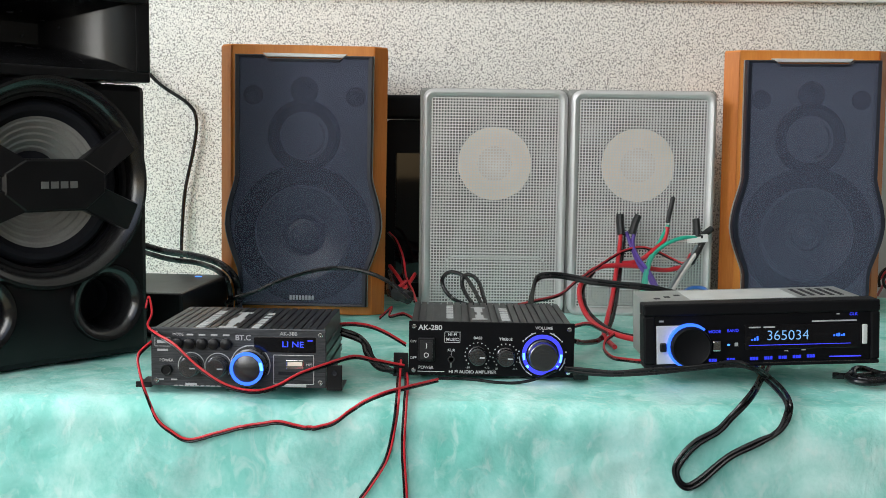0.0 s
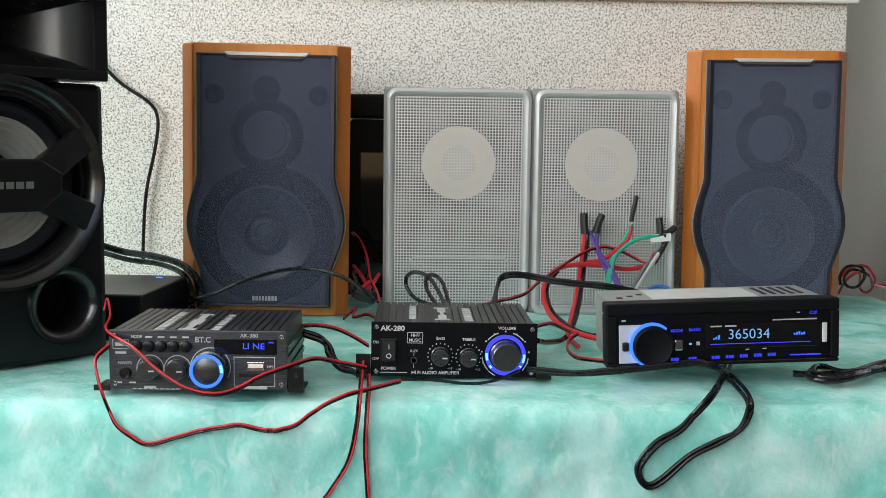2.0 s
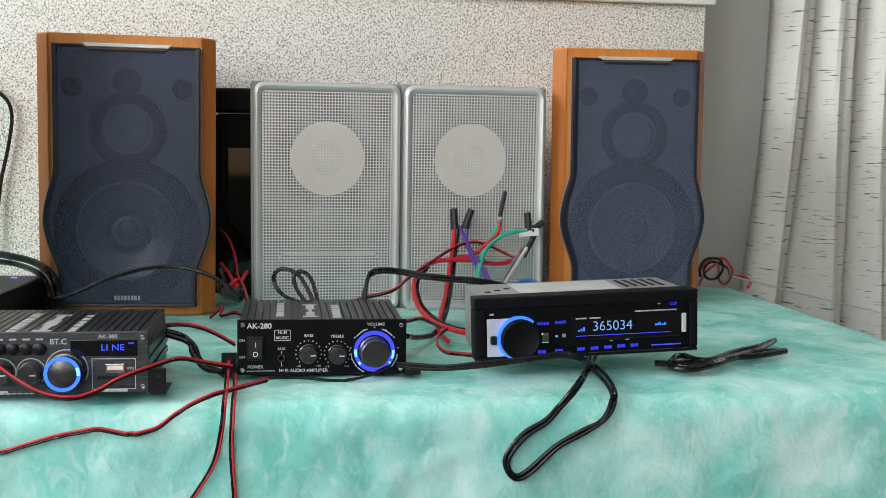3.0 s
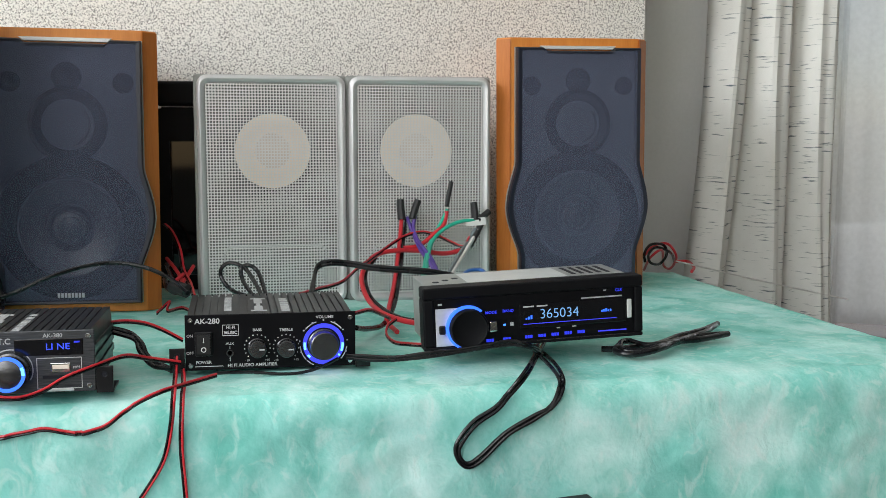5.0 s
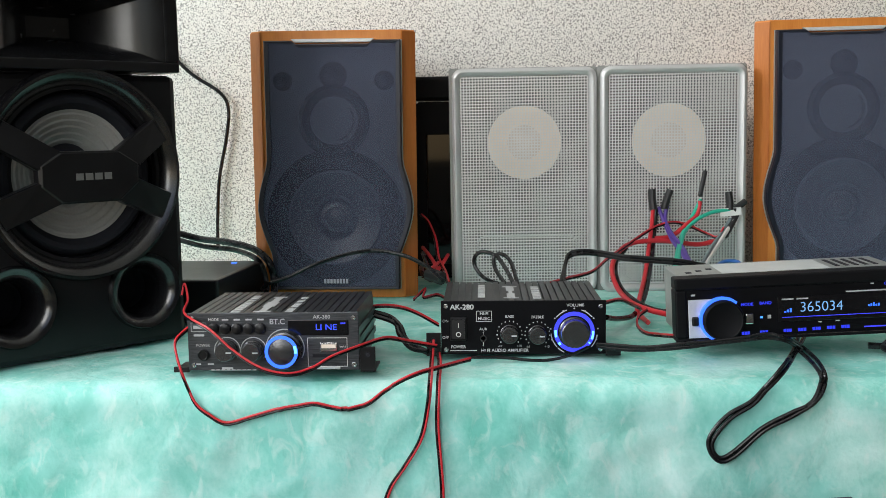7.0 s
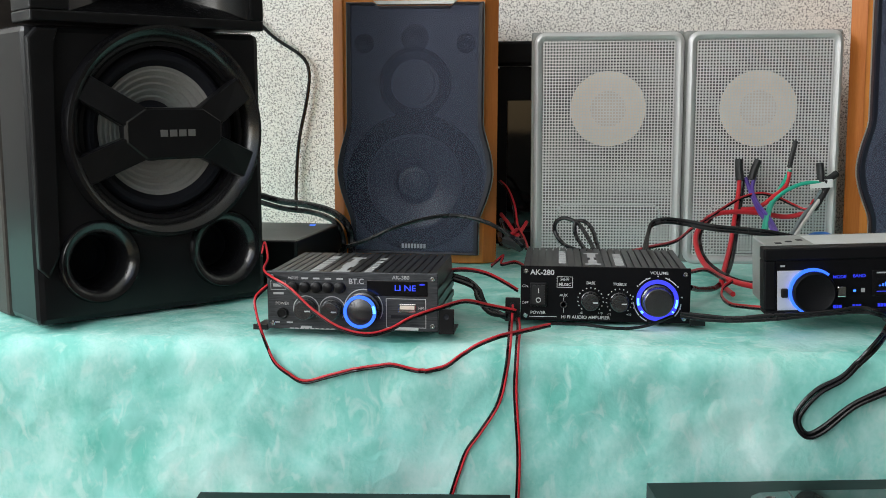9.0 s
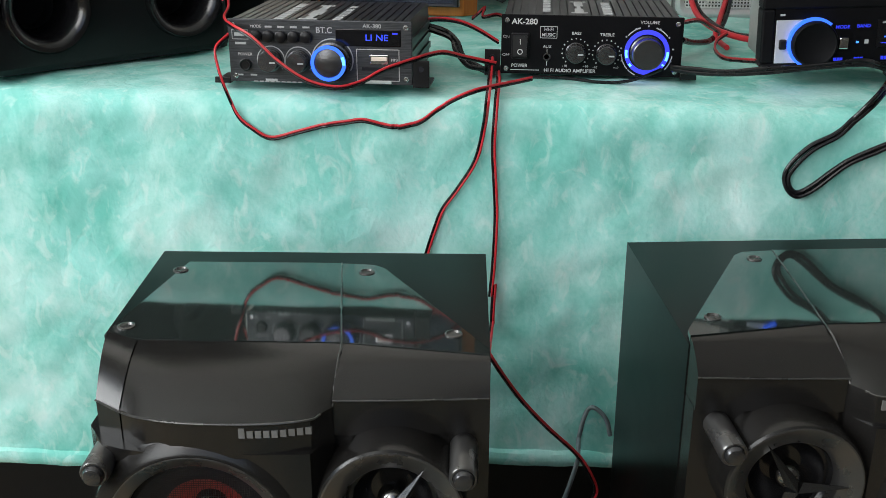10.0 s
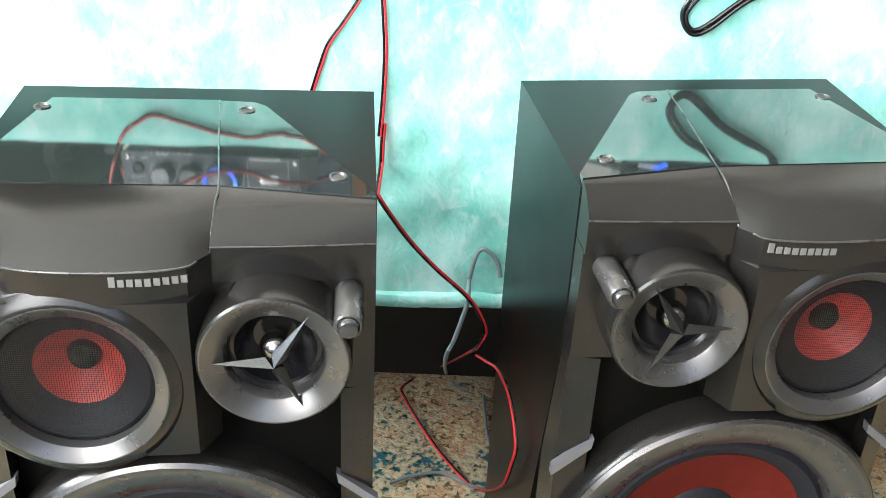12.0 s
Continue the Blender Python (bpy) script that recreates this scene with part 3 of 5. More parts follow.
# ---- wooden bookshelf speakers ----
def grille_outline(w, h, bulge, zc, n=40, foot=0.004):
    side = []
    for k in range(n + 1):
        z = h * k / n
        x = w
        t = (z - zc) / 0.055
        if abs(t) < 1:
            x += bulge * (0.5 + 0.5 * math.cos(math.pi * t)) ** 0.6
        if z < zc:
            x -= foot * min(1, (zc - z) / 0.05)
        side.append((x, z))
    top = [(w * 0.6, h), (w * 0.54, h - 0.004), (-w * 0.54, h - 0.004), (-w * 0.6, h)]
    return side + top + [(-x, z) for x, z in side[::-1]]


def wooden_speaker(m, label):
    t = thing("bookshelf_speaker", m, label, "loudspeaker", "wooden bookshelf speakers")
    W, H, D = 0.0945, 0.307, 0.17
    c = 0.014
    bm = bmesh.new()
    ring = [(-W, 0.012), (-W + c, 0.0), (W - c, 0.0), (W, 0.012), (W - 0.013, 0.05), (W * 0.48, D), (-W * 0.48, D), (-W + 0.013, 0.05)]
    lo = [bm.verts.new((x, y, 0.0)) for x, y in ring]
    hi = [bm.verts.new((x, y, H)) for x, y in ring]
    n = len(ring)
    for k in range(n):
        bm.faces.new((lo[k], lo[(k + 1) % n], hi[(k + 1) % n], hi[k]))
    bm.faces.new(lo[::-1])
    bm.faces.new(hi)
    bmesh.ops.bevel(bm, geom=bm.edges[:], offset=0.0012, segments=2, affect="EDGES", profile=0.5)
    part("cabinet", bm, CHERRY, t, "cherry veneered cabinet with bevelled cheeks")
    for s in (-1, 1):
        x = s * W
        part("cheek", hull([(x + s * 0.0006, 0.012, 0.002), (x + s * 0.0006, 0.012, H - 0.002), (x - s * (c - 0.001), -0.0012, 0.002), (x - s * (c - 0.001), -0.0012, H - 0.002), (x - s * 0.0058, 0.03, 0.002), (x - s * 0.0058, 0.03, H - 0.002)]), CHERRYDARK, t, "darker cherry side cheek")
    off = 0.0022
    z0, gh = 0.011, 0.284
    out = grille_outline(0.0775, gh, 0.0115, 0.092)
    back = prism([(x * 0.985 + off, z * 0.99 + z0) for x, z in out], -0.004, -0.001)
    part("baffle", back, BAFFLE, t)
    cx = off
    for name, x, z, r, mt, bulge in (("tweeter", cx, 0.256, 0.0155, CONEDARK, 0.004), ("surround_tweeter", cx - 0.058, 0.250, 0.011, CONEDARK, 0.003), ("surround_tweeter", cx + 0.058, 0.250, 0.011, CONEDARK, 0.003)):
        part(name, lathe([(r, 0.0), (r, 0.0012), (r * 0.7, 0.0008), (r * 0.45, bulge * 0.4), (0, bulge * 0.6)], 32, x, -0.004, z), mt, t, "", True)
    mid = part("midrange_driver", lathe([(0.041, 0.0), (0.041, 0.002), (0.036, 0.0035), (0.031, 0.001), (0.024, -0.001), (0.012, -0.002), (0.0, -0.002)], 48, cx, -0.004, 0.205), CONEDARK, t, "", True)
    # lighter arc at the lower right stands in for the cone's highlight
    part("cone_glint_arc", arc_band(0.0215, 0.0235, -75, 40, cx, 0.205, -0.0062, -0.0045), CONE, mid)
    wf = part("woofer", lathe([(0.079, 0.0), (0.079, 0.002), (0.072, 0.0045), (0.063, 0.0045), (0.055, 0.001)], 64, cx, -0.004, 0.094), CONEDARK, t, "", True)
    part("cone", lathe([(0.052, 0.006), (0.040, 0.0030), (0.026, -0.0005), (0.019, -0.0005)], 64, cx, -0.0045, 0.094), CONE, wf, "", True)
    part("dust_cap", lathe([(0.0185, 0.0005), (0.0165, 0.0030), (0.0125, 0.0034), (0.0115, 0.0024), (0.007, 0.0044), (0, 0.0050)], 40, cx, -0.0045, 0.094), CONE, wf, "", True)
    edge = bmesh.new()
    outer = [(x + off, z + z0) for x, z in out]
    n = len(outer)
    ring2 = []
    mid_z = z0 + gh / 2
    for x, z in outer:
        ix, iz = off + (x - off) * 0.935, mid_z + (z - mid_z) * 0.976
        ring2.append([edge.verts.new(p) for p in ((x, -0.001, z), (x, -0.011, z), (off + (x - off) * 0.985, -0.0135, mid_z + (z - mid_z) * 0.992), (ix, -0.0130, iz), (ix, -0.004, iz))])
    for k in range(n):
        a, b = ring2[k], ring2[(k + 1) % n]
        for j in range(4):
            edge.faces.new((a[j], a[j + 1], b[j + 1], b[j]))
    part("grille_frame", edge, NAVYEDGE, t, "dark navy grille frame", False)
    cl = bmesh.new()
    cl.faces.new([cl.verts.new((off + (x - off) * 0.937, -0.0126, mid_z + (z - mid_z) * 0.977)) for x, z in outer])
    part("grille_cloth", cl, NAVY, t, "navy blue see-through grille cloth")
    line = prism([(x * 1.012 + off, z0 - 0.0005 + z * 1.004) for x, z in out], -0.0022, -0.0004)
    part("trim_line", line, STEEL, t, "thin silver line round the grille")
    strip = prism([(off - 0.0475, z0 + gh + 0.0022), (off + 0.0475, z0 + gh + 0.0022), (off + 0.0430, z0 + gh - 0.0020), (off - 0.0430, z0 + gh - 0.0020)], -0.0055, -0.001, 0.0006)
    part("top_strip", strip, LABELPAPER, t, "silver strip above the grille")
    part("badge", bars([(cx - 0.014 + 0.0036 * k, cx - 0.014 + 0.0036 * k + 0.0024, 0.0185, 0.0235) for k in range(8)], -0.0140, -0.0126), GREYPRINT, t, "small silver badge")
    return t


wooden_speaker(pose(-0.1363, 0.334, -0.001, 0, 0.5, 0), "cherry wood bookshelf speaker with a navy grille, behind the amplifiers")
wooden_speaker(pose(0.4495, 0.360, 0.0025, 0, -0.5, 0.5), "cherry wood bookshelf speaker with a navy grille, by the curtain")


# ---- silver speakers ----

def silver_speaker(m, label, dx=0.0):
    t = thing("satellite_speaker", m, label, "loudspeaker", "silver satellite speakers")
    W, H = 0.0835, 0.2615
    part("cabinet", box(-W - 0.0035, W + 0.002, 0.012, 0.075, 0.0, H + 0.001, 0.003), SILVERDARK, t, "grey cabinet")
    frame_bm = bmesh.new()
    rc = 0.012
    def rounded(w0, w1, z0, z1, r):
        pts = []
        for cx, cz, a0 in ((w1 - r, z1 - r, 0), (w0 + r, z1 - r, 90), (w0 + r, z0 + r, 180), (w1 - r, z0 + r, 270)):
            for k in range(7):
                a = radians(a0 + 15 * k)
                pts.append((cx + r * math.cos(a), cz + r * math.sin(a)))
        return pts
    loops = []
    for ins, y, r in ((0.0, 0.014, rc), (0.0, 0.003, rc), (0.0015, 0.0008, rc), (0.004, 0.0, rc * 0.8), (0.0065, 0.0008, rc * 0.6), (0.0085, 0.003, rc * 0.5), (0.0095, 0.006, rc * 0.45)):
        loops.append([frame_bm.verts.new((x, y, z)) for x, z in rounded(-W + ins, W - ins, ins, H - ins, max(0.003, r))])
    for a, b in zip(loops, loops[1:]):
        for k in range(len(a)):
            frame_bm.faces.new((a[k], a[(k + 1) % len(a)], b[(k + 1) % len(b)], b[k]))
    part("bezel", frame_bm, SILVER, t, "rounded silver front frame", True)
    part("backing", box(-W + 0.006, W - 0.006, 0.0095, 0.011, 0.006, H - 0.006), MESHBACK, t)
    cz = 0.176
    part("woofer_surround", lathe([(0.058, 0.0), (0.056, 0.0012), (0.049, 0.0014), (0.043, 0.0006)], 48, dx, 0.0094, cz), CONEDARK, t, "", True)
    part("cone", lathe([(0.0425, 0.0034), (0.024, 0.0036), (0.020, 0.0039)], 48, dx, 0.0094, cz), CREAM, t, "cream paper cone behind the grille", True)
    part("dust_cap", lathe([(0.020, 0.0037), (0.013, 0.0040), (0, 0.0041)], 40, dx, 0.0094, cz), CREAMCAP, t, "", True)
    # perforated front of crossing bars
    p, bar = 0.00335, 0.00136
    gm = bmesh.new()
    x0, x1, z0, z1 = -W + 0.0105, W - 0.0105, 0.0105, H - 0.0105
    nx, nz = int((x1 - x0) / p), int((z1 - z0) / p)
    for k in range(nx + 1):
        x = x0 + (x1 - x0) * k / nx
        box(x - bar / 2, x + bar / 2, 0.0042, 0.0052, z0 - 0.001, z1 + 0.001, bm=gm)
    for k in range(nz + 1):
        z = z0 + (z1 - z0) * k / nz
        box(x0 - 0.001, x1 + 0.001, 0.0039, 0.0049, z - bar / 2, z + bar / 2, bm=gm)
    part("grille", gm, MESHWIRE, t, "silver perforated metal grille", kind="stuff")
    ring = rounded(-0.056, 0.060, 0.014, 0.067, 0.010)
    ring = [(x, 0.0034, z) for x, z in ring + ring[:1]]
    part("port_outline", tube(ring, 0.0010, 6, 1), SILVER, t, "raised rounded outline of the port", True)
    return t


silver_speaker(pose(0.0855, 0.350, -0.001, 0, 0, 1.0), "silver satellite speaker with perforated grille, beside its twin")
silver_speaker(pose(0.2565, 0.348, -0.001), "silver satellite speaker with a perforated grille, wire ends taped before it", -0.005)


# ---- big black tower speaker ----
def tower_speaker(m):
    t = thing("tower_speaker", m, "large black speaker with a cross-braced woofer and two round ports", "loudspeaker")
    part("cabinet", box(-0.016, 0.196, 0.066, 0.24, 0.0, 0.42, 0.004), BROWNSIDE, t, "black-brown vinyl cabinet")
    base = box(-0.015, 0.2, -0.002, 0.066, 0.001, 0.2455, 0.006)
    bore(part("baffle", base, BLACK, t, "satin black front baffle"), [(0.1025, 0.159, 0.073), (0.038, 0.051, 0.0305), (0.1565, 0.0508, 0.0305)], -0.02, 0.062)
    part("side_trim", prism([(-0.0135, 0.05), (-0.0135, 0.235), (-0.006, 0.243), (0.012, 0.243), (0.004, 0.225), (0.004, 0.06), (-0.006, 0.042)], -0.007, 0.01, 0.002), BLACK, t)
    # wide bowl with a thick rim
    cx, cz = 0.1025, 0.159
    part("bowl", lathe([(0.0925, -0.006), (0.0920, 0.004), (0.0900, 0.0095), (0.0872, 0.0100), (0.0838, 0.0080), (0.0802, 0.0046), (0.0770, 0.0000), (0.0740, -0.0062), (0.0716, -0.0122), (0.0705, -0.0135)], 80, cx, -0.004, cz), BOWL, t, "flared glossy bowl", True)
    part("surround", lathe([(0.0705, -0.0135), (0.0690, -0.0095), (0.0655, -0.0070), (0.0615, -0.0075), (0.0580, -0.0115), (0.0560, -0.0140)], 72, cx, -0.004, cz), CONEDARK, t, "black rubber surround", True)
    cone = [(0.0562, -0.013)]
    for k in range(5):
        r, h = 0.0550 - 0.0055 * k, -0.0135 - 0.0030 * k
        cone += [(r, h), (r - 0.0014, h - 0.0012), (r - 0.0032, h - 0.0011)]
    part("cone", lathe(cone + [(0.0250, -0.030)], 72, cx, -0.0045, cz), GREYCONE, t, "ribbed silver-grey cone", True)
    part("dust_cap", lathe([(0.0275, -0.0295), (0.023, -0.0240), (0.013, -0.0205), (0, -0.0195)], 40, cx, -0.0045, cz), CONEDARK, t, "", True)

    def slab(points):
        mx, mz = sum(p[0] for p in points) / len(points), sum(p[1] for p in points) / len(points)
        back = [(cx + x, y + 0.010, cz + z) for x, z, y in points]
        face = [(cx + mx + (x - mx) * 0.93, y, cz + mz + (z - mz) * 0.90) for x, z, y in points]
        edge = [(cx + mx + (x - mx) * 0.99, y + 0.0022, cz + mz + (z - mz) * 0.985) for x, z, y in points]
        return hull(back + face + edge)

    brace = part("brace", slab([(a * x, z, -0.022) for a in (-1, 1) for x, z in ((0.028, 0.0205), (0.0460, 0.009), (0.0450, 0.0), (0.0460, -0.009), (0.028, -0.0240))]), BLACK, t, "black cross brace over the woofer")
    for a in (-1, 1):
        part("arm", slab([(a * x, z, y) for x, z, y in ((0.022, 0.0185, -0.0212), (0.044, 0.0040, -0.0212), (0.0685, 0.0475, -0.012), (0.0810, 0.0285, -0.012))]), BLACK, brace)
        part("arm", slab([(a * x, z, y) for x, z, y in ((0.022, -0.0220, -0.0212), (0.044, -0.0040, -0.0212), (0.0725, -0.0440, -0.012), (0.0835, -0.0205, -0.012))]), BLACK, brace)
    part("badge", bars([(cx - 0.014 + 0.0086 * k, cx - 0.014 + 0.0086 * k + 0.0066, cz - 0.0042, cz + 0.0016) for k in range(4)], -0.0225, -0.0215), BADGE, brace, "small silver badge")
    for x, z in ((0.038, 0.051), (0.1565, 0.0508)):
        part("bass_port", lathe([(0.0352, -0.004), (0.0352, 0.003), (0.0335, 0.0055), *[(0.0335 - 0.0135 * math.sin(radians(a)), 0.0055 - 0.026 * (1 - math.cos(radians(a)))) for a in (12, 25, 38, 50, 62, 74, 84)], (0.0198, -0.022), (0.0195, -0.035), (0.0193, -0.05), (0.0, -0.051)], 56, x, -0.003, z), BOWL, t, "round flared bass port", True)
        part("port_tube", lathe([(0.0200, -0.030), (0.0200, -0.028), (0.0183, -0.0495), (0, -0.0496)], 40, x, -0.003, z), CONEDARK, t, "", True)
    # upper module with its horn mouth
    fr = bmesh.new()
    u0, u1, z0, z1 = -0.012, 0.199, 0.2475, 0.42
    for x0, x1, a, b in ((u0, u1, z0, 0.2565), (u0, 0.020, 0.2565, z1), (0.186, u1, 0.2565, z1), (0.020, 0.186, 0.318, z1)):
        box(x0, x1, -0.012, 0.03, a, b, 0.0015, bm=fr)
    part("horn_frame", fr, BLACK, t)
    horn = bmesh.new()
    rings = []
    for k in range(9):
        q = k / 8
        w = q ** 0.55
        x0, x1 = 0.019 + (0.088 - 0.019) * w, 0.187 + (0.128 - 0.187) * w
        z0, z1 = 0.256 + (0.280 - 0.256) * w, 0.319 + (0.298 - 0.319) * w
        y = -0.010 + 0.066 * q
        rings.append([horn.verts.new(p) for p in ((x0, y, z0), (x1, y, z0), (x1, y, z1), (x0, y, z1))])
    for a, c in zip(rings, rings[1:]):
        for k in range(4):
            horn.faces.new((a[k], a[(k + 1) % 4], c[(k + 1) % 4], c[k]))
    horn.faces.new(rings[-1])
    part("horn", horn, HORNBLACK, t, "rectangular tweeter horn", True)
    part("horn_lip", box(0.014, 0.194, -0.016, -0.008, 0.3165, 0.3215, 0.001), BLACK, t)
    return t


tower_speaker(pose(-0.381, -0.047, 0.0, 0, 0, 47.7))


# ---- floor speakers with red cones ----
def floor_speaker(m, s, label):
    """s: 1 with the tweeter on the local +x side, -1 mirrored."""
    t = thing("floor_speaker", m, label, "loudspeaker", "black floor speakers")

    def X(pts):
        return [(x * s, y, z) for x, y, z in pts]

    part("cabinet", hull(X([(-0.106, 0, -0.398), (0.106, 0, -0.398), (-0.106, 0, 0), (0.106, 0, 0), (0.106, -0.156, 0), (0.106, -0.156, -0.10), (0.106, -0.10, -0.1101), (0.106, -0.10, -0.398), (-0.104, -0.128, 0), (-0.106, -0.128, -0.10), (-0.106, -0.10, -0.1101), (-0.106, -0.10, -0.398)])), CABINET, t, "satin black cabinet")
    # glossy top plates
    top_l = [(-0.084, -0.021), (0.0136, -0.021), (0.0272, -0.1435), (-0.081, -0.1420), (-0.1005, -0.131)]
    top_r = [(0.0144, -0.022), (0.035, -0.024), (0.042, -0.030), (0.105, -0.149), (0.1055, -0.1560), (0.0280, -0.1435)]
    for nm, poly in (("top_plate", top_l), ("top_plate", top_r)):
        bm = bmesh.new()
        lo = [bm.verts.new((x * s, y, 0.0003)) for x, y in poly]
        hi = [bm.verts.new((x * s, y, 0.0010 - 0.031 * (y + 0.018))) for x, y in poly]
        bm.faces.new(lo[::-1])
        bm.faces.new(hi)
        for k in range(len(poly)):
            bm.faces.new((lo[k], lo[(k + 1) % len(poly)], hi[(k + 1) % len(poly)], hi[k]))
        part(nm, bm, TOPGLOSS, t, "mirror-glossy black acrylic top plate")
    for x, y in ((-0.0855, -0.037), (0.0314, -0.038), (0.0865, -0.132), (-0.092, -0.126)):
        scr = part("screw", lathe([(0.0048, 0.0), (0.0048, 0.0008), (0.0036, 0.0012), (0.0028, 0.0002), (0, 0.0002)], 20, x * s, y, 0.0009 - 0.031 * (y + 0.018), "z"), GUNMETAL, t, "", True)
    # sloped brow in three facets
    def along(line, q):
        q *= len(line) - 1
        k = min(int(q), len(line) - 2)
        return [line[k][c] + (line[k + 1][c] - line[k][c]) * (q - k) for c in (0, 1)]

    def brow(name, back, front, z1, drop):
        bm = bmesh.new()
        nu, nv = 18, 7
        tops, lows = [], []
        for i in range(nu + 1):
            (bx, by), (fx, fy) = along(back, i / nu), along(front, i / nu)
            tops.append([bm.verts.new(((bx + (fx - bx) * v) * s, by + (fy - by) * v, 0.0044 + (z1 - 0.0044) * v ** 1.8)) for v in (j / nv for j in range(nv + 1))])
            lows.append([bm.verts.new((p.co.x, p.co.y, z1 - drop)) for p in tops[-1]])
        for i in range(nu):
            for j in range(nv):
                bm.faces.new((tops[i][j], tops[i + 1][j], tops[i + 1][j + 1], tops[i][j + 1]))
                bm.faces.new((lows[i][j], lows[i][j + 1], lows[i + 1][j + 1], lows[i + 1][j]))
            for j in (0, nv):
                bm.faces.new((tops[i][j], lows[i][j], lows[i + 1][j], tops[i + 1][j]))
        for i in (0, nu):
            for j in range(nv):
                bm.faces.new((tops[i][j], tops[i][j + 1], lows[i][j + 1], lows[i][j]))
        return part(name, bm, BRONZE, t, "", True)

    brow("brow", [(0.0285, -0.1440), (0.1055, -0.1565)], [(0.0265, -0.180), (0.1055, -0.1755)], -0.0095, 0.02)
    arc = [(0.0215, -0.188), (0.017, -0.1935), (0.0, -0.1975), (-0.025, -0.199), (-0.05, -0.1975), (-0.068, -0.193)]
    brow("brow", [(0.0278, -0.1440), (-0.0805, -0.1425)], [(0.0268, -0.1815)] + arc + [(-0.078, -0.187)], -0.0125, 0.02)
    brow("brow", [(-0.0812, -0.1425), (-0.1005, -0.132)], [(-0.0788, -0.187), (-0.094, -0.176)], -0.0125, 0.02)
    lip = [(x * s, y - 0.0002, -0.0128) for x, y in arc + [(-0.079, -0.1873), (-0.094, -0.1765)]]
    part("brow_edge", tube(lip, 0.0006, 6, 4), GUNMETAL, t, "thin bright edge line")
    lip2 = [(x * s, y, -0.0098) for x, y in ((0.0265, -0.1802), (0.066, -0.1785), (0.1055, -0.1757))]
    part("brow_edge", tube(lip2, 0.0005, 6, 4), GUNMETAL, t, "thin bright edge line")
    # real joint; the bright reflection along it is modelled as a thin line
    seam = [(x * s, y, z) for x, y, z in ((0.0140, -0.0215, 0.0012), (0.0205, -0.0820, 0.0031), (0.0276, -0.1437, 0.0046), (0.0275, -0.1560, 0.0028), (0.0270, -0.1690, -0.0035), (0.0267, -0.1812, -0.0122))]
    part("seam", tube(seam, 0.0005, 6, 4), GUNMETAL, t, "joint between the two halves, its reflection drawn as a thin grey line")
    # front panels
    curve = [(0.0266, -0.1805), (0.0205, -0.186)] + [(0.017 - 0.0117 * k, -0.1985 + 0.0000095 * (k - 3.5) ** 4 - 0.0002) for k in range(10)] + [(-0.1, -0.172), (-0.1, -0.14), (0.021, -0.14)]
    panel = part("front_panel", hull(X([(x, y, z) for x, y in curve for z in (-0.03, -0.121)])), BRONZE, t, "dark pearl front panel", True)
    part("front_panel", hull(X([(x, y, z) for x, y, z in ((0.0215, -0.177, -0.028), (0.1055, -0.173, -0.028), (0.0215, -0.14, -0.028), (0.1055, -0.14, -0.028), (0.0215, -0.176, -0.098), (0.1055, -0.172, -0.098), (0.0215, -0.14, -0.098), (0.1055, -0.14, -0.098))])), BRONZE, t, "dark pearl front panel")
    part("pillar", hull(X([(x, y, z) for x, y in ((0.088, -0.174), (0.1055, -0.170), (0.088, -0.14), (0.1055, -0.14)) for z in (-0.0985, -0.398)])), BRONZE, t)
    part("pillar", hull(X([(x, y, z) for x, y in ((-0.088, -0.176), (-0.1045, -0.168), (-0.088, -0.14), (-0.1045, -0.14)) for z in (-0.121, -0.398)])), BRONZE, t)
    wz = -0.2440
    # shadow of tweeter and brow is put into this baffle's colour
    bore(part("lower_baffle", box(-0.0879, 0.0879, -0.162, -0.10, -0.397, -0.0985), SHADEBLACK, t), [(0, wz, 0.0865)], -0.18, -0.12)
    # midrange: a dark sloping collar, a bright bevelled ring and a red cone behind mesh
    mx, mz, my = -0.0415 * s, -0.078, -0.192
    bore(panel, [(mx, mz, 0.0535)], -0.21, -0.1450)
    mr = part("midrange_collar", lathe([(0.0560, -0.030), (0.0560, 0.0005), (0.0550, 0.0035), (0.0490, 0.0078), (0.0470, 0.0082)], 80, mx, my, mz), BRONZE, t, "dark pearl collar", True)
    part("bevel_ring", lathe([(0.0472, 0.0081), (0.0464, 0.0083), (0.0402, 0.0046), (0.0396, 0.0040), (0.0392, -0.0015)], 80, mx, my, mz), GUNMETAL, mr, "bright brushed gunmetal ring", True)
    part("surround", lathe([(0.0390, -0.0020), (0.0365, -0.0005), (0.0320, -0.0030), (0.0270, -0.0085), (0.0222, -0.0110)], 64, mx, my, mz), CONEDARK, mr, "", True)
    part("cone", lathe([(0.0226, -0.0105), (0.0170, -0.0165), (0.0085, -0.0225)], 64, mx, my, mz), REDCONE, mr, "red cone", True)
    part("dust_cap", lathe([(0.0092, -0.0225), (0.0072, -0.0185), (0, -0.0170)], 32, mx, my, mz), BLACKGLOSS, mr, "", True)
    part("mesh_dome", lathe([(0.0392, -0.0008), (0.030, 0.0012), (0.015, 0.0024), (0, 0.0028)], 56, mx, my, mz), DOME, mr, "black wire mesh dome", True)
    # horn tweeter with a three-pointed star
    tx, tz, ty = 0.0565 * s, -0.0628, -0.172
    tw = part("tweeter_tube", lathe([(0.0380, -0.02), (0.0380, 0.024), (0.0374, 0.0278), (0.0362, 0.0290)], 72, tx, ty, tz), BRONZE, t, "dark pearl tweeter tube", True)
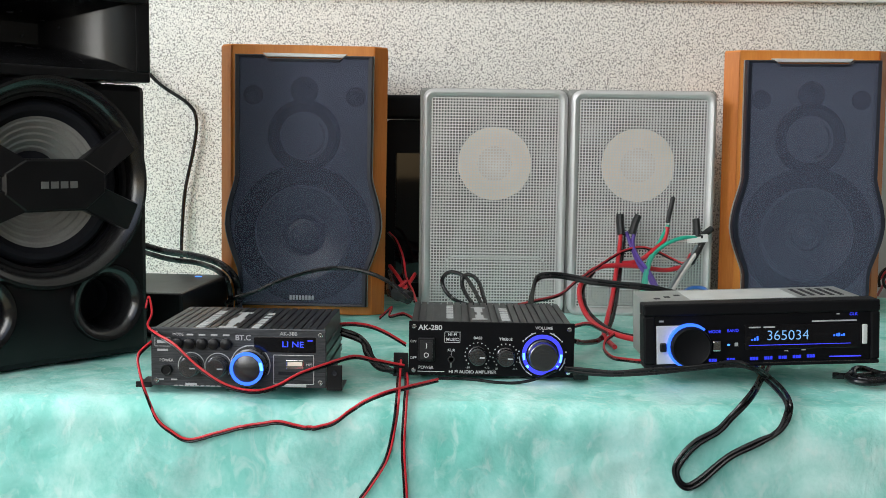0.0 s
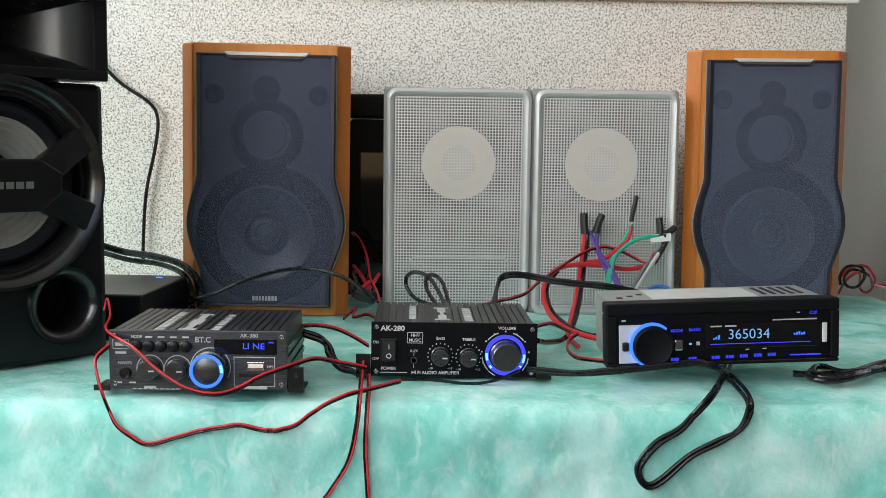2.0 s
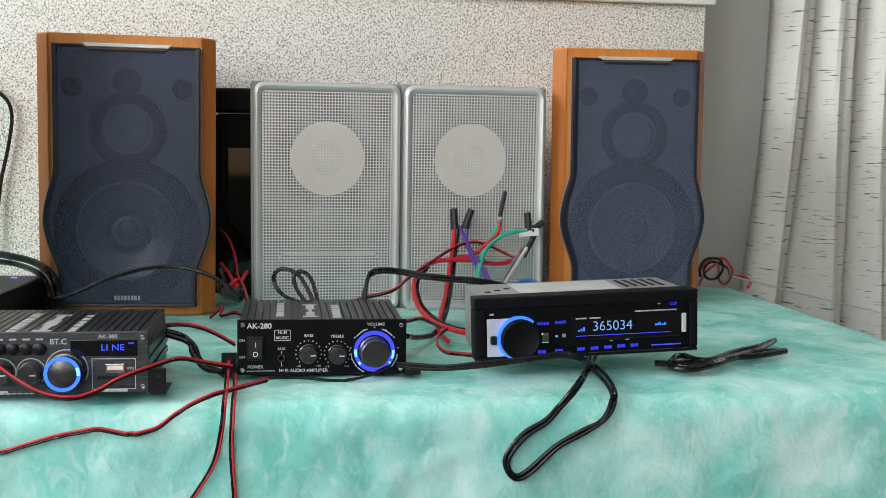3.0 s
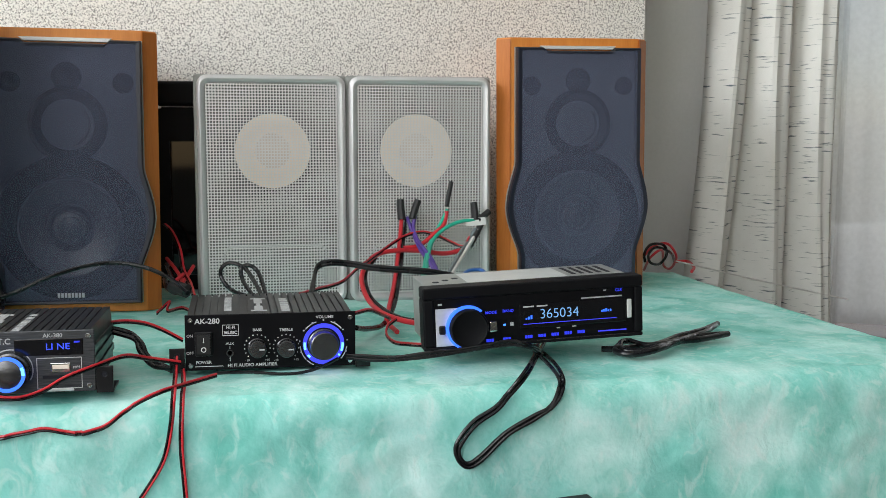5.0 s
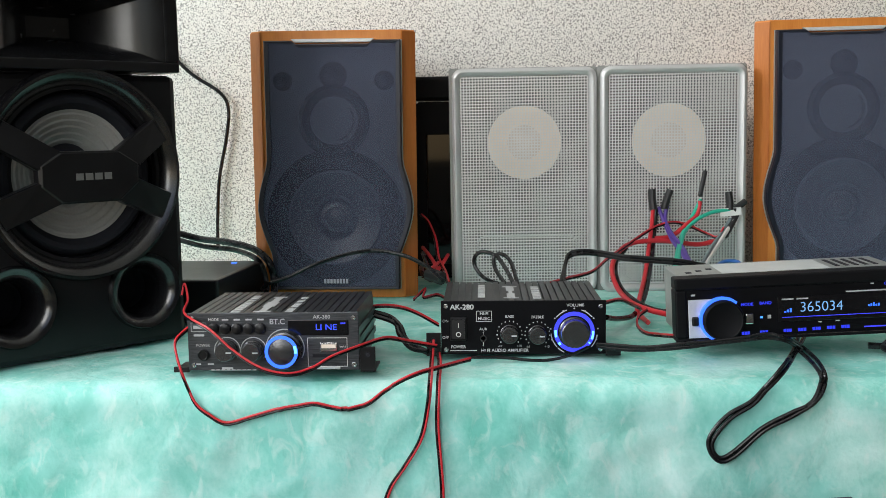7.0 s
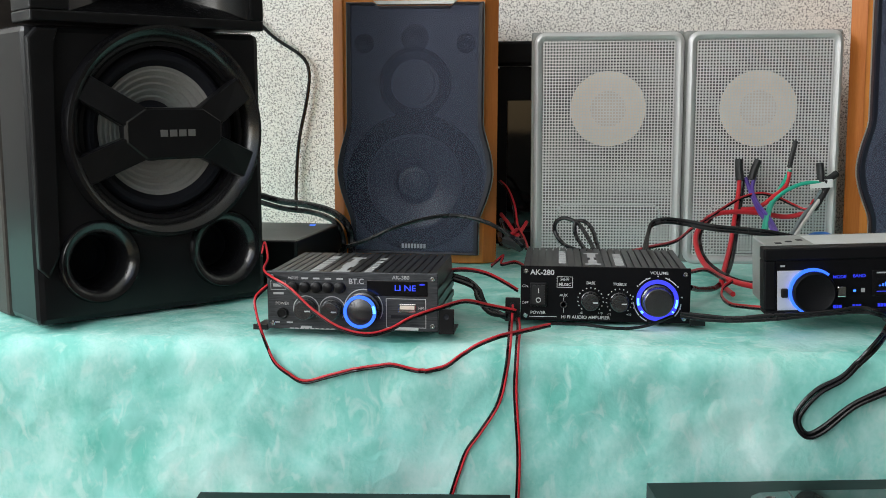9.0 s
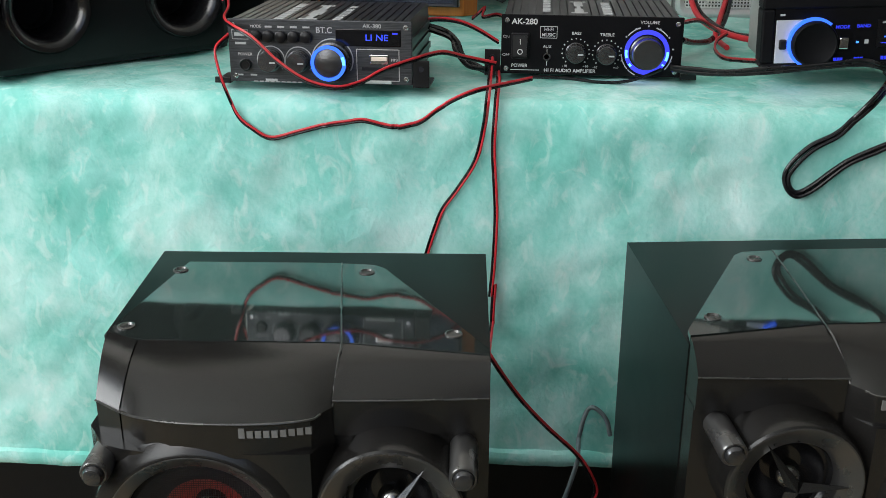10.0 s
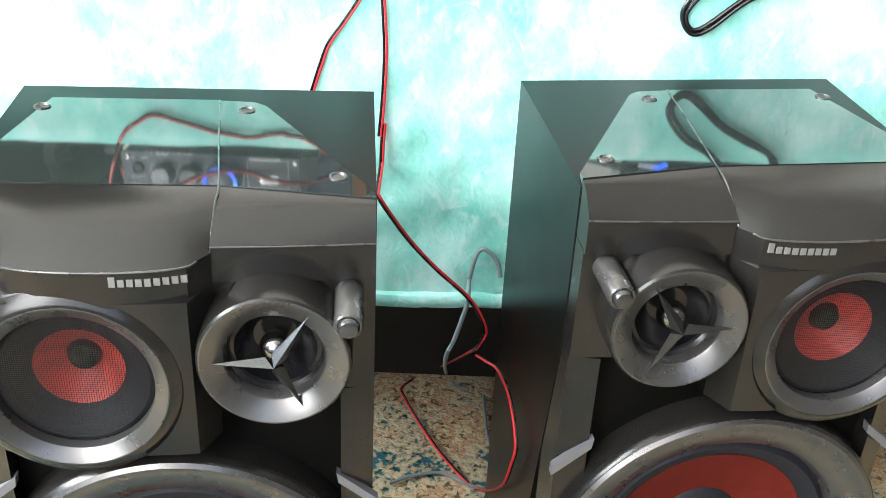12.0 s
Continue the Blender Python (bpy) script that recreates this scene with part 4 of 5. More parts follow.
    part("horn_ring", lathe([(0.0364, 0.0289), (0.0355, 0.0291), (0.0254, 0.0242), (0.0247, 0.0234), (0.0240, 0.0170)], 72, tx, ty, tz), GUNMETAL, tw, "bright bevelled horn ring", True)
    part("horn", lathe([(0.0242, 0.0175), (0.0225, 0.0150), (0.0205, 0.0150), (0.0195, 0.0110), (0.013, 0.0040), (0.008, 0.001), (0, 0.001)], 56, tx, ty, tz), HORNBLACK, tw, "", True)
    part("bullet", lathe([(0.0082 * math.sin(radians(a)), 0.0130 - 0.0084 * math.cos(radians(a))) for a in range(30, 181, 15)], 32, tx, ty, tz), BALL, tw, "shiny bullet in the horn", True)
    for ang in (183, 57, -64):
        a = radians(ang if s > 0 else 180 - ang)
        d, q = Vector((math.cos(a), 0, math.sin(a))), Vector((-math.sin(a), 0, math.cos(a)))
        o = Vector((tx, ty - 0.0275, tz))
        ridge, tip = o + Vector((0, -0.0050, 0)), o + d * 0.031 + Vector((0, 0.0010, 0))
        part("star_point", hull([ridge, tip, o + d * 0.004 + q * 0.0036, o + d * 0.004 - q * 0.0036, o + d * 0.026 + Vector((0, 0.0030, 0)), o + Vector((0, 0.004, 0))]), STAR, tw, "pointed ridged blade of the star")
    # clamp pins
    for px in (0.0925, -0.0885):
        pin = part("pin", lathe([(0.0072, -0.045), (0.0072, -0.0012), (0.0064, 0.0), (0.0056, 0.0), (0.0056, -0.001)], 28, px * s, -0.205, -0.0385), GUNMETAL, t, "grey metal clamp pin", True)
        part("pin_end", lathe([(0.0053, -0.002), (0.0053, 0.0012), (0.0043, 0.0030), (0.002, 0.0036), (0, 0.0037)], 24, px * s, -0.205, -0.0385), KNOB, pin, "", True)
    # woofer
    wr = part("woofer_ring", lathe([(0.1080, -0.004), (0.1078, 0.020), (0.1068, 0.0240), (0.1050, 0.0262)], 96, 0, -0.158, wz), BRONZE, t, "dark pearl woofer rim", True)
    part("bevel_ring", lathe([(0.1052, 0.0261), (0.1030, 0.0280), (0.1000, 0.0282), (0.0830, 0.0205), (0.0815, 0.0190), (0.0785, 0.0120)], 96, 0, -0.158, wz), GUNMETAL, wr, "large bright brushed gunmetal ring", True)
    part("surround", lathe([(0.0787, 0.012), (0.075, 0.0155), (0.069, 0.0140), (0.0635, 0.0080)], 72, 0, -0.158, wz), CONEDARK, wr, "", True)
    part("cone", lathe([(0.0640, 0.0090), (0.045, 0.002), (0.026, -0.003)], 72, 0, -0.158, wz), REDWOOFER, wr, "red cone", True)
    part("dust_cap", lathe([(0.0265, -0.003), (0.02, 0.003), (0, 0.006)], 40, 0, -0.158, wz), CONEDARK, wr, "", True)
    for sx in (-1, 1):
        part("corner_chip", hull(X([(sx * a, y, z) for a, z in ((0.0855, -0.1540), (0.1085, -0.1735), (0.1090, -0.1800), (0.0865, -0.1610)) for y in (-0.1765, -0.171)])), CHIP, t, "small bright corner inlay")
    letters = bmesh.new()
    for k in range(9):
        x = -0.0172 + 0.0012 * (1 - s) + 0.0040 * k
        y = np.interp(s * (x + 0.0013), [-0.05, -0.025, 0.0, 0.017, 0.0215], [-0.1975, -0.199, -0.1975, -0.1935, -0.188])
        box(x, x + 0.0030, y - 0.0005, y + 0.002, -0.0206, -0.0152 if k == 0 else -0.0168, bm=letters)
    part("badge", letters, BADGE, t, "small silver badge", kind="stuff")
    part("plinth", box(-0.106, 0.106, -0.178, -0.1505, -0.398, -0.37, 0.003), SHADEBLACK, t)
    return t


DOME = wire_mesh_material("black_wire_mesh", (0.014, 0.014, 0.014), 0.0012, 0.24)
P1 = pose(-0.0007, -0.160, -0.0867, 0, 0, 4.3) @ Matrix.Scale(1.02, 4) @ pose(-0.106, 0, 0)
P2 = pose(0.0951, -0.128, -0.0867, 0, 0, 8.2) @ Matrix.Scale(1.02, 4) @ pose(0.106, 0, 0)
floor_speaker(P1, 1, "black glossy-topped floor speaker with red cones, before the draped table")
floor_speaker(P2, -1, "mirrored black glossy-topped floor speaker with red cones, a cable's width away")


# ---- amplifiers ----
def knob(t, x, z, r, depth, name="knob", y=0.0, mt=KNOB, pointer=True):
    k = part(name, lathe([(r * 1.06, 0.0), (r * 1.06, depth * 0.25), (r * 0.98, depth * 0.3), (r * 0.94, depth * 0.95), (r * 0.88, depth), (0, depth * 1.002)], 40, x, y, z), mt, t, "", True)
    if pointer:
        part("pointer", box(x + r * 0.2, x + r * 0.75, y - depth - 0.0004, y - depth + 0.0004, z - r * 0.08, z + r * 0.06), GREYPRINT, k)
    return k


def screw(t, x, z, r=0.0022, y=0.0):
    return part("screw", lathe([(r, 0.0), (r, 0.0006), (r * 0.75, 0.0012), (r * 0.4, 0.0012), (r * 0.35, 0.0006), (0, 0.0006)], 18, x, y, z), CHROME, t, "", True)


def ribbed_body(t, w, h, d, groove=0.0034, art=()):
    n = int(w / 0.0062)
    pitch = (w - 0.004) / n
    line = [(0.002, 0.001), (w - 0.002, 0.001)]
    for z in (0.010, 0.019, 0.028):
        line += [(w - 0.002, z), (w - 0.0006, z), (w - 0.0006, z + 0.005), (w - 0.002, z + 0.005)]
    for k in range(n - 1, -1, -1):
        x0 = 0.002 + pitch * k
        line += [(x0 + pitch - 0.0011, h - 0.0006), (x0, h - 0.0006)]
        if k:
            line += [(x0, h - 0.0026), (x0 - 0.0011, h - 0.0026)]
    for z in (0.028, 0.019, 0.010):
        line += [(0.002, z + 0.005), (0.0006, z + 0.005), (0.0006, z), (0.002, z)]
    bm = prism(line, 0.0022, d)
    body = part("body", bm, FINS, t, "ribbed black aluminium body")
    for rows in art:
        part("top_print", bars_top(rows, h - 0.0005), GREYPRINT, body, "worn silver print across the ribs")
    return body


def bars_top(rows, z):
    bm = bmesh.new()
    for x0, x1, y0, y1 in rows:
        box(x0, x1, y0, y1, z - 0.0002, z + 0.0003, bm=bm)
    return bm


def bracket(t, x, side, hole):
    """A black folded mounting foot."""
    b = bmesh.new()
    o = x if side < 0 else x
    a0, a1 = (x - 0.0125, x - 0.0003) if side < 0 else (x + 0.0003, x + 0.0125)
    box(a0, a1, -0.001, 0.0012, 0.0, 0.0185 if hole else 0.003, 0.0004, bm=b)
    box(a0, a1, -0.001, 0.03, -0.0015, 0.0004, 0.0003, bm=b)
    f = part("foot_bracket", b, BLACK, t, "black folded mounting foot")
    if hole:
        part("hole", lathe([(0.0022, 0.0), (0.0022, 0.0006), (0.0016, 0.0002), (0, 0.0002)], 16, (a0 + a1) / 2, -0.001, 0.0125), CONEDARK, f)
    return f


def amplifier_plain():
    t = thing("audio_amplifier", pose(0, 0, 0.0035, 0, 0.3, 0), "small black amplifier with three knobs and a lit blue volume ring", "amplifier", "mini amplifiers")
    W, H = 0.138, 0.0455
    part("front_panel", box(0, W, -0.0008, 0.0022, 0, H, 0.0006), PANEL, t, "satin black front panel")
    ribbed_body(t, W, H, 0.112, art=[[(0.031, 0.037, y, y + 0.006) for y in (0.02, 0.028, 0.036, 0.046, 0.054, 0.064, 0.074, 0.084)],
                                     [(0.053, 0.066, 0.016, 0.02), (0.056, 0.063, 0.02, 0.04), (0.058, 0.061, 0.04, 0.055), (0.056, 0.063, 0.055, 0.078), (0.053, 0.066, 0.078, 0.082)],
                                     [(0.078, 0.085, y, y + 0.007) for y in (0.012, 0.022, 0.031, 0.04, 0.05, 0.062, 0.072)]])
    y = -0.0008
    for x, z in ((0.0042, 0.0412), (0.1335, 0.0405), (0.0042, 0.0042), (0.1335, 0.0042)):
        screw(t, x, z, 0.002, y)
    p = y - 0.0001
    lettering("model_text", "AK-280", 0.0060, 0.0078, p, 0.0402, PRINT, t, "LEFT", 1.05, 0.00012)
    lettering("text", "ON", 0.0032, 0.0038, p, 0.0285, PRINT, t)
    lettering("text", "OFF", 0.0032, 0.0038, p, 0.0145, PRINT, t)
    lettering("text", "POWER", 0.0036, 0.0145, p, 0.0065, PRINT, t, "CENTER", 1.0, 0.00005)
    sw = part("power_switch", box(0.0078, 0.0218, y - 0.002, y, 0.0120, 0.0320, 0.001), BLACK, t, "black rocker switch frame")
    part("rocker", hull([(x, yy, z) for x in (0.0095, 0.0200) for yy, z in ((y - 0.002, 0.0140), (y - 0.0052, 0.0145), (y - 0.0028, 0.0225), (y - 0.0034, 0.0300), (y - 0.001, 0.0300))]), BLACK, sw)
    part("mark", bars([(0.0145, 0.0151, 0.0235, 0.0275)], y - 0.0042, y - 0.0028), PRINT, sw)
    part("mark", arc_band(0.0015, 0.0021, 0, 360, 0.0148, 0.0180, y - 0.0056, y - 0.0030, 20), PRINT, sw)
    fr = bmesh.new()
    for r in ((0.0297, 0.0428, 0.0367, 0.0371), (0.0297, 0.0428, 0.0280, 0.0284), (0.0297, 0.0301, 0.0280, 0.0371), (0.0424, 0.0428, 0.0280, 0.0371)):
        box(r[0], r[1], p - 0.0001, p + 0.0003, r[2], r[3], bm=fr)
    part("label_frame", fr, PRINT, t)
    lettering("text", "HI-FI", 0.0036, 0.0363, p, 0.0347, PRINT, t, bold=0.00005)
    lettering("text", "MUSIC", 0.0036, 0.0363, p, 0.0305, PRINT, t, bold=0.00005)
    lettering("text", "AUX", 0.0032, 0.0355, p, 0.0215, PRINT, t)
    part("aux_jack", lathe([(0.0030, 0.0), (0.0030, 0.0012), (0.0020, 0.0012), (0.0016, 0.0), (0, 0.0)], 24, 0.0355, y, 0.0138), KNOB, t, "", True)
    part("aux_line", bars([(0.0353, 0.0357, 0.0170, 0.0195), (0.0353, 0.0357, 0.0070, 0.0105)], p - 0.0001, p + 0.0002), PRINT, t)
    for x, z, text in ((0.0575, 0.0178, "BASS"), (0.0808, 0.0172, "TREBLE")):
        lettering("text", text, 0.0032, x, p, z + 0.0143, PRINT, t, "CENTER", 1.05, 0.00005)
        ticks = bmesh.new()
        for k in range(15):
            a = radians(225 - 270 * k / 14)
            r = 0.0104
            lathe([(0.00045 if k % 2 else 0.0006, 0.0), (0.0005, 0.0002), (0, 0.0002)], 8, x + r * math.cos(a), p + 0.0001, z + r * math.sin(a), bm=ticks)
        part("dial_marks", ticks, PRINT, t)
        lettering("text", "-10", 0.0026, x - 0.008, p, z - 0.0108, PRINT, t)
        lettering("text", "+10", 0.0026, x + 0.008, p, z - 0.0108, PRINT, t)
        knob(t, x, z, 0.0074, 0.011, "tone_knob", y)
    vx, vz = 0.1115, 0.0190
    lettering("text", "VOLUME", 0.0034, vx + 0.001, p, 0.0414, PRINT, t, "CENTER", 1.1, 0.00005)
    dots = bmesh.new()
    for k in range(9):
        a = radians(-20 + 55 * k / 8 * 4)
        if -20 <= math.degrees(a) <= 200:
            lathe([(0.0007, 0.0), (0.0006, 0.0002), (0, 0.0002)], 8, vx + 0.0198 * math.cos(a), p + 0.0001, vz + 0.0198 * math.sin(a), bm=dots)
    for a0, a1 in ((108, 140), (40, 72), (185, 222), (-42, -8), (225, 245)):
        arc_band(0.0189, 0.0197, a0, a1, vx, vz, p - 0.0001, p + 0.0003, 10, bm=dots)
    part("dial_marks", dots, PRINT, t)
    vol = part("light_ring", arc_band(0.0138, 0.0170, 0, 360, vx, vz, y - 0.0016, y, 64), BLUEDEEP, t, "translucent ring glowing violet-blue")
    for a0, a1 in ((165, 205), (-32, 12), (205, 232), (312, 335)):
        part("led", arc_band(0.0147, 0.0166, a0 + 9, a1 - 9, vx, vz, y - 0.0021, y - 0.0016, 8), BLUECORE, vol, "bright blue glowing spot")
    knob(t, vx, vz, 0.0122, 0.013, "volume_knob", y, pointer=False)
    lettering("text", "HI FI AUDIO AMPLIFIER", 0.0037, 0.0535, p, 0.0033, PRINT, t, "CENTER", 1.05, 0.00006)
    part("underline", bars([(0.0075, 0.0300, 0.0030, 0.0035)], p - 0.0001, p + 0.0002), PRINT, t)
    bracket(t, 0.0, -1, True)
    bracket(t, W, 1, False)
    return t


def amplifier_display():
    t = thing("audio_amplifier", pose(-0.2005, -0.0505, 0.0035, 0, 0, -1.2), "small graphite amplifier with buttons, blue display and lit volume knob", "amplifier", "mini amplifiers")
    W, H = 0.138, 0.0465
    part("front_panel", box(0, W, -0.0008, 0.0022, 0, H, 0.0006), BRUSHED, t, "brushed graphite front panel")
    ribbed_body(t, W, H, 0.108, art=[[(0.034, 0.041, y, y + 0.007) for y in (0.005, 0.016, 0.026, 0.036, 0.047, 0.058, 0.070, 0.08)],
                                     [(0.052, 0.066, 0.006, 0.010), (0.056, 0.062, 0.010, 0.03), (0.054, 0.064, 0.03, 0.052), (0.056, 0.062, 0.052, 0.075), (0.053, 0.065, 0.075, 0.08)],
                                     [(0.078, 0.084, y, y + 0.008) for y in (0.004, 0.015, 0.028, 0.04, 0.055, 0.07)]])
    y = -0.0008
    p = y - 0.0001
    for x, z in ((0.0042, 0.0420), (0.1335, 0.0420), (0.0042, 0.0045), (0.1335, 0.0045)):
        screw(t, x, z, 0.002, y)
    for k, x in enumerate((0.0215, 0.0310, 0.0405, 0.0500, 0.0595)):
        part("button", lathe([(0.0044, 0.0), (0.0044, 0.0028), (0.0036, 0.0034), (0, 0.0036)], 28, x, y, 0.0342), BLACK, t, "round black button", True)
        if k:
            part("button_mark", bars([(x - 0.0026, x + 0.0026, 0.0405, 0.0418)], p - 0.0001, p + 0.0002), GREYPRINT, t)
    lettering("text", "MODE", 0.0030, 0.0215, p, 0.0412, PRINT, t)
    fr = bmesh.new()
    for r in ((0.003, 0.0155, 0.0385, 0.0389), (0.003, 0.0155, 0.0315, 0.0319), (0.003, 0.0034, 0.0315, 0.0389), (0.0151, 0.0155, 0.0315, 0.0389), (0.005, 0.0135, 0.0340, 0.0365), (0.005, 0.0135, 0.0278, 0.0295)):
        box(r[0], r[1], p - 0.0001, p + 0.0003, r[2], r[3], bm=fr)
    part("label_frame", fr, GREYPRINT, t)
    lettering("text", "POWER", 0.0032, 0.0122, p, 0.0205, PRINT, t)
    part("power_button", lathe([(0.0045, 0.0), (0.0045, 0.0024), (0.0038, 0.003), (0.003, 0.0022), (0, 0.0022)], 28, 0.0125, y, 0.0130), BLACK, t, "", True)
    part("small_marks", bars([(0.005, 0.0098, 0.0046, 0.0058), (0.0155, 0.0205, 0.0046, 0.0058), (0.027, 0.036, 0.0010, 0.0026)] + [(0.018 + 0.0042 * k, 0.018 + 0.0042 * k + 0.003, -0.0001, 0.0009) for k in range(9)], p - 0.0001, p + 0.0002), GREYPRINT, t)
    for x, z in ((0.0318, 0.0166), (0.0530, 0.0164)):
        part("dial_ring", arc_band(0.0100, 0.0107, -40, 220, x, z, p - 0.0001, p + 0.0003), GREYPRINT, t)
        knob(t, x, z, 0.0078, 0.011, "tone_knob", y)
    vx, vz = 0.0785, 0.0178
    part("dial_ring", arc_band(0.0150, 0.0158, -30, 210, vx, vz, p - 0.0001, p + 0.0003), GREYPRINT, t)
    k = part("volume_knob", lathe([(0.0136, 0.0), (0.0136, 0.006), (0.0122, 0.0065), (0.0122, 0.0135), (0.0105, 0.0145), (0, 0.0147)], 48, vx, y, vz), KNOB, t, "dark spun metal volume knob", True)
    part("light_ring", arc_band(0.0106, 0.0130, 0, 360, vx, vz, y - 0.0153, y - 0.0142, 56), BLUERING, k, "glowing blue light ring")
    part("led", arc_band(0.0104, 0.0127, -5, 25, vx, vz, y - 0.0156, y - 0.0150, 8), BLUECORE, k, "bright blue glowing spot")
    lettering("text", "BT.C", 0.0060, 0.0728, p, 0.0392, GREYPRINT, t, "CENTER", 1.0, 0.0001)
    lettering("model_text", "AK-380", 0.0042, 0.1085, p, 0.0428, GREYPRINT, t, "CENTER", 1.05, 0.00006)
    d = part("display", box(0.0815, 0.1298, y - 0.0005, y, 0.0282, 0.0405, 0.0004), BLACKGLOSS, t, "glossy black display window")
    lettering("display_text", "LI NE", 0.0066, 0.1120, y - 0.0007, 0.0345, BLUELETTER, d, "CENTER", 1.15, 0.0)
    part("display_icon", bars([(0.1235, 0.1275, 0.0372, 0.0384)], y - 0.0008, y - 0.0004), BLUEDIM, d)
    fr = bmesh.new()
    for r in ((0.0965, 0.1285, 0.0258, 0.0263), (0.0965, 0.1285, 0.0028, 0.0033), (0.0965, 0.0970, 0.0028, 0.0263), (0.1280, 0.1285, 0.0028, 0.0263)):
        box(r[0], r[1], p - 0.0001, p + 0.0003, r[2], r[3], bm=fr)
    part("label_frame", fr, PRINT, t)
    u = part("usb_port", box(0.1065, 0.1205, y - 0.0006, y + 0.0004, 0.0150, 0.0222, 0.0004), CHROME, t, "metal usb port")
    part("usb_tongue", box(0.1078, 0.1192, y - 0.0009, y, 0.0178, 0.0208), CREAM, u, "cream plastic tongue")
    part("card_slot", box(0.1005, 0.1205, y - 0.0005, y, 0.0105, 0.0130), CONEDARK, t)
    lettering("text", "MP3", 0.0028, 0.1248, p, 0.0185, PRINT, t)
    part("silver_bar", box(0.0985, 0.1225, y - 0.0012, y, 0.0008, 0.0034, 0.0006), LABELPAPER, t)
    bracket(t, W, 1, True)
    bracket(t, 0.0, -1, False)
    return t


amplifier_plain()
amplifier_display()


# ---- car radio lying on the cables ----
def car_radio():
    t = thing("car_radio", pose(0.1955, -0.002, 0.0125, 0, -2.3, -0.4), "black single-slot car radio with lit blue buttons and cyan display", "car radio")
    W, H = 0.194, 0.0535
    ch = box(0.006, W - 0.006, 0.012, 0.082, 0.001, H - 0.001, 0.001)
    c = part("chassis", ch, STEEL, t, "galvanised steel chassis")
    part("sticker", box(0.045, 0.135, 0.022, 0.075, H - 0.0012, H - 0.0007), LABELPAPER, c, "pale label on the lid")
    for k in range(3):
        part("slot", box(0.016 + 0.010 * k, 0.021 + 0.010 * k, 0.03 + 0.008 * k, 0.036 + 0.008 * k, H - 0.0012, H - 0.0006), CONEDARK, c)
    for k in range(5):
        part("slot", box(0.142 + 0.008 * k, 0.1455 + 0.008 * k, 0.03, 0.07, H - 0.0012, H - 0.0006), CONEDARK, c)
    fr = bmesh.new()
    for r in ((0, W, 0.0435, H), (0, W, 0.0, 0.0035), (0, 0.0095, 0.0035, 0.0435), (W - 0.0075, W, 0.0035, 0.0435)):
        box(r[0], r[1], -0.006, 0.014, r[2], r[3], 0.0015, bm=fr)
    part("trim_frame", fr, BLACKDULL, t, "black trim frame")
    part("face", box(0.009, W - 0.007, -0.0045, 0.010, 0.003, 0.044, 0.001), PANEL, t, "detachable black face")
    y = -0.0045
    pl = prism([(0.0105, 0.0035), (0.0105, 0.0355), (0.034, 0.0355), (0.046, 0.027), (0.046, 0.012), (0.036, 0.0035)], y - 0.0014, y, 0.0006)
    ch = part("chrome_plate", pl, SATIN, t, "satin silver plate behind the knob")
    kx, kz = 0.0375, 0.0187
    part("light_arc", arc_band(0.0167, 0.0187, 50, 255, kx, kz, y - 0.0062, y - 0.0014, 48), BLUERING, t, "glowing blue arc round the knob")
    kn = part("volume_knob", lathe([(0.0168, 0.0), (0.0168, 0.007), (0.0160, 0.0095), (0.0150, 0.010), (0.0138, 0.0092), (0, 0.0092)], 56, kx, y - 0.001, kz), BLACKDULL, t, "black rotary knob", True)
    part("side_button", box(0.0560, 0.0630, y - 0.004, y, 0.0135, 0.0225, 0.0012), CHROME, t, "silver button")
    part("side_button", box(0.0130, 0.0185, y - 0.004, y, 0.0140, 0.0215, 0.0012), BLACK, t)
    for x, z, text in ((0.0585, 0.0295, "MODE"), (0.0735, 0.0300, "BAND"), (0.1725, 0.0415, "CLK")):
        lettering("lit_text", text, 0.0034, x, y - 0.0002, z, BLUEDIM, t, "CENTER", 1.05, 0.0001)
    for x, z in ((0.0570, 0.0055), (0.0718, 0.0058), (0.0910, 0.0062), (0.1028, 0.0064), (0.1145, 0.0067), (0.1262, 0.0070), (0.1378, 0.0072)):
        part("lit_key", bars([(x - 0.0033, x - 0.0012, z - 0.0012, z + 0.0014), (x - 0.0008, x + 0.0008, z - 0.0012, z + 0.0014), (x + 0.0012, x + 0.0033, z - 0.0012, z + 0.0014)], y - 0.0004, y), BLUEDIM, t, "small lit blue key legend")
    part("lit_dot", bars([(0.0690, 0.0710, 0.0175, 0.0190)], y - 0.0004, y), BLUEGLOW, t)
    for r in ((0.0750, 0.0778, 0.0170, 0.0200), (0.0130, 0.0165, 0.0385, 0.0400), (0.1160, 0.1190, 0.0118, 0.0126), (0.1300, 0.1335, 0.0122, 0.0130), (0.1585, 0.1610, 0.0415, 0.0425), (0.1385, 0.1752, 0.0358, 0.0369)):
        part("key_print", bars([r], y - 0.0003, y), GREYPRINT, t)
    part("lit_line", bars([(0.1530, 0.1790, 0.0060, 0.0070)], y - 0.0004, y), BLUEDEEP, t)
    part("chrome_line", bars([(0.098, 0.186, 0.0022, 0.0030)], y - 0.0012, y), CHROME, t)
    d = part("display", box(0.0830, 0.1785, y - 0.0008, y, 0.0135, 0.0345, 0.0006), BLACKGLOSS, t, "glossy black display window")
    lettering("display_text", "365034", 0.0118, 0.1185, y - 0.0010, 0.0250, CYAN, d, "CENTER", 1.0, -0.00012)
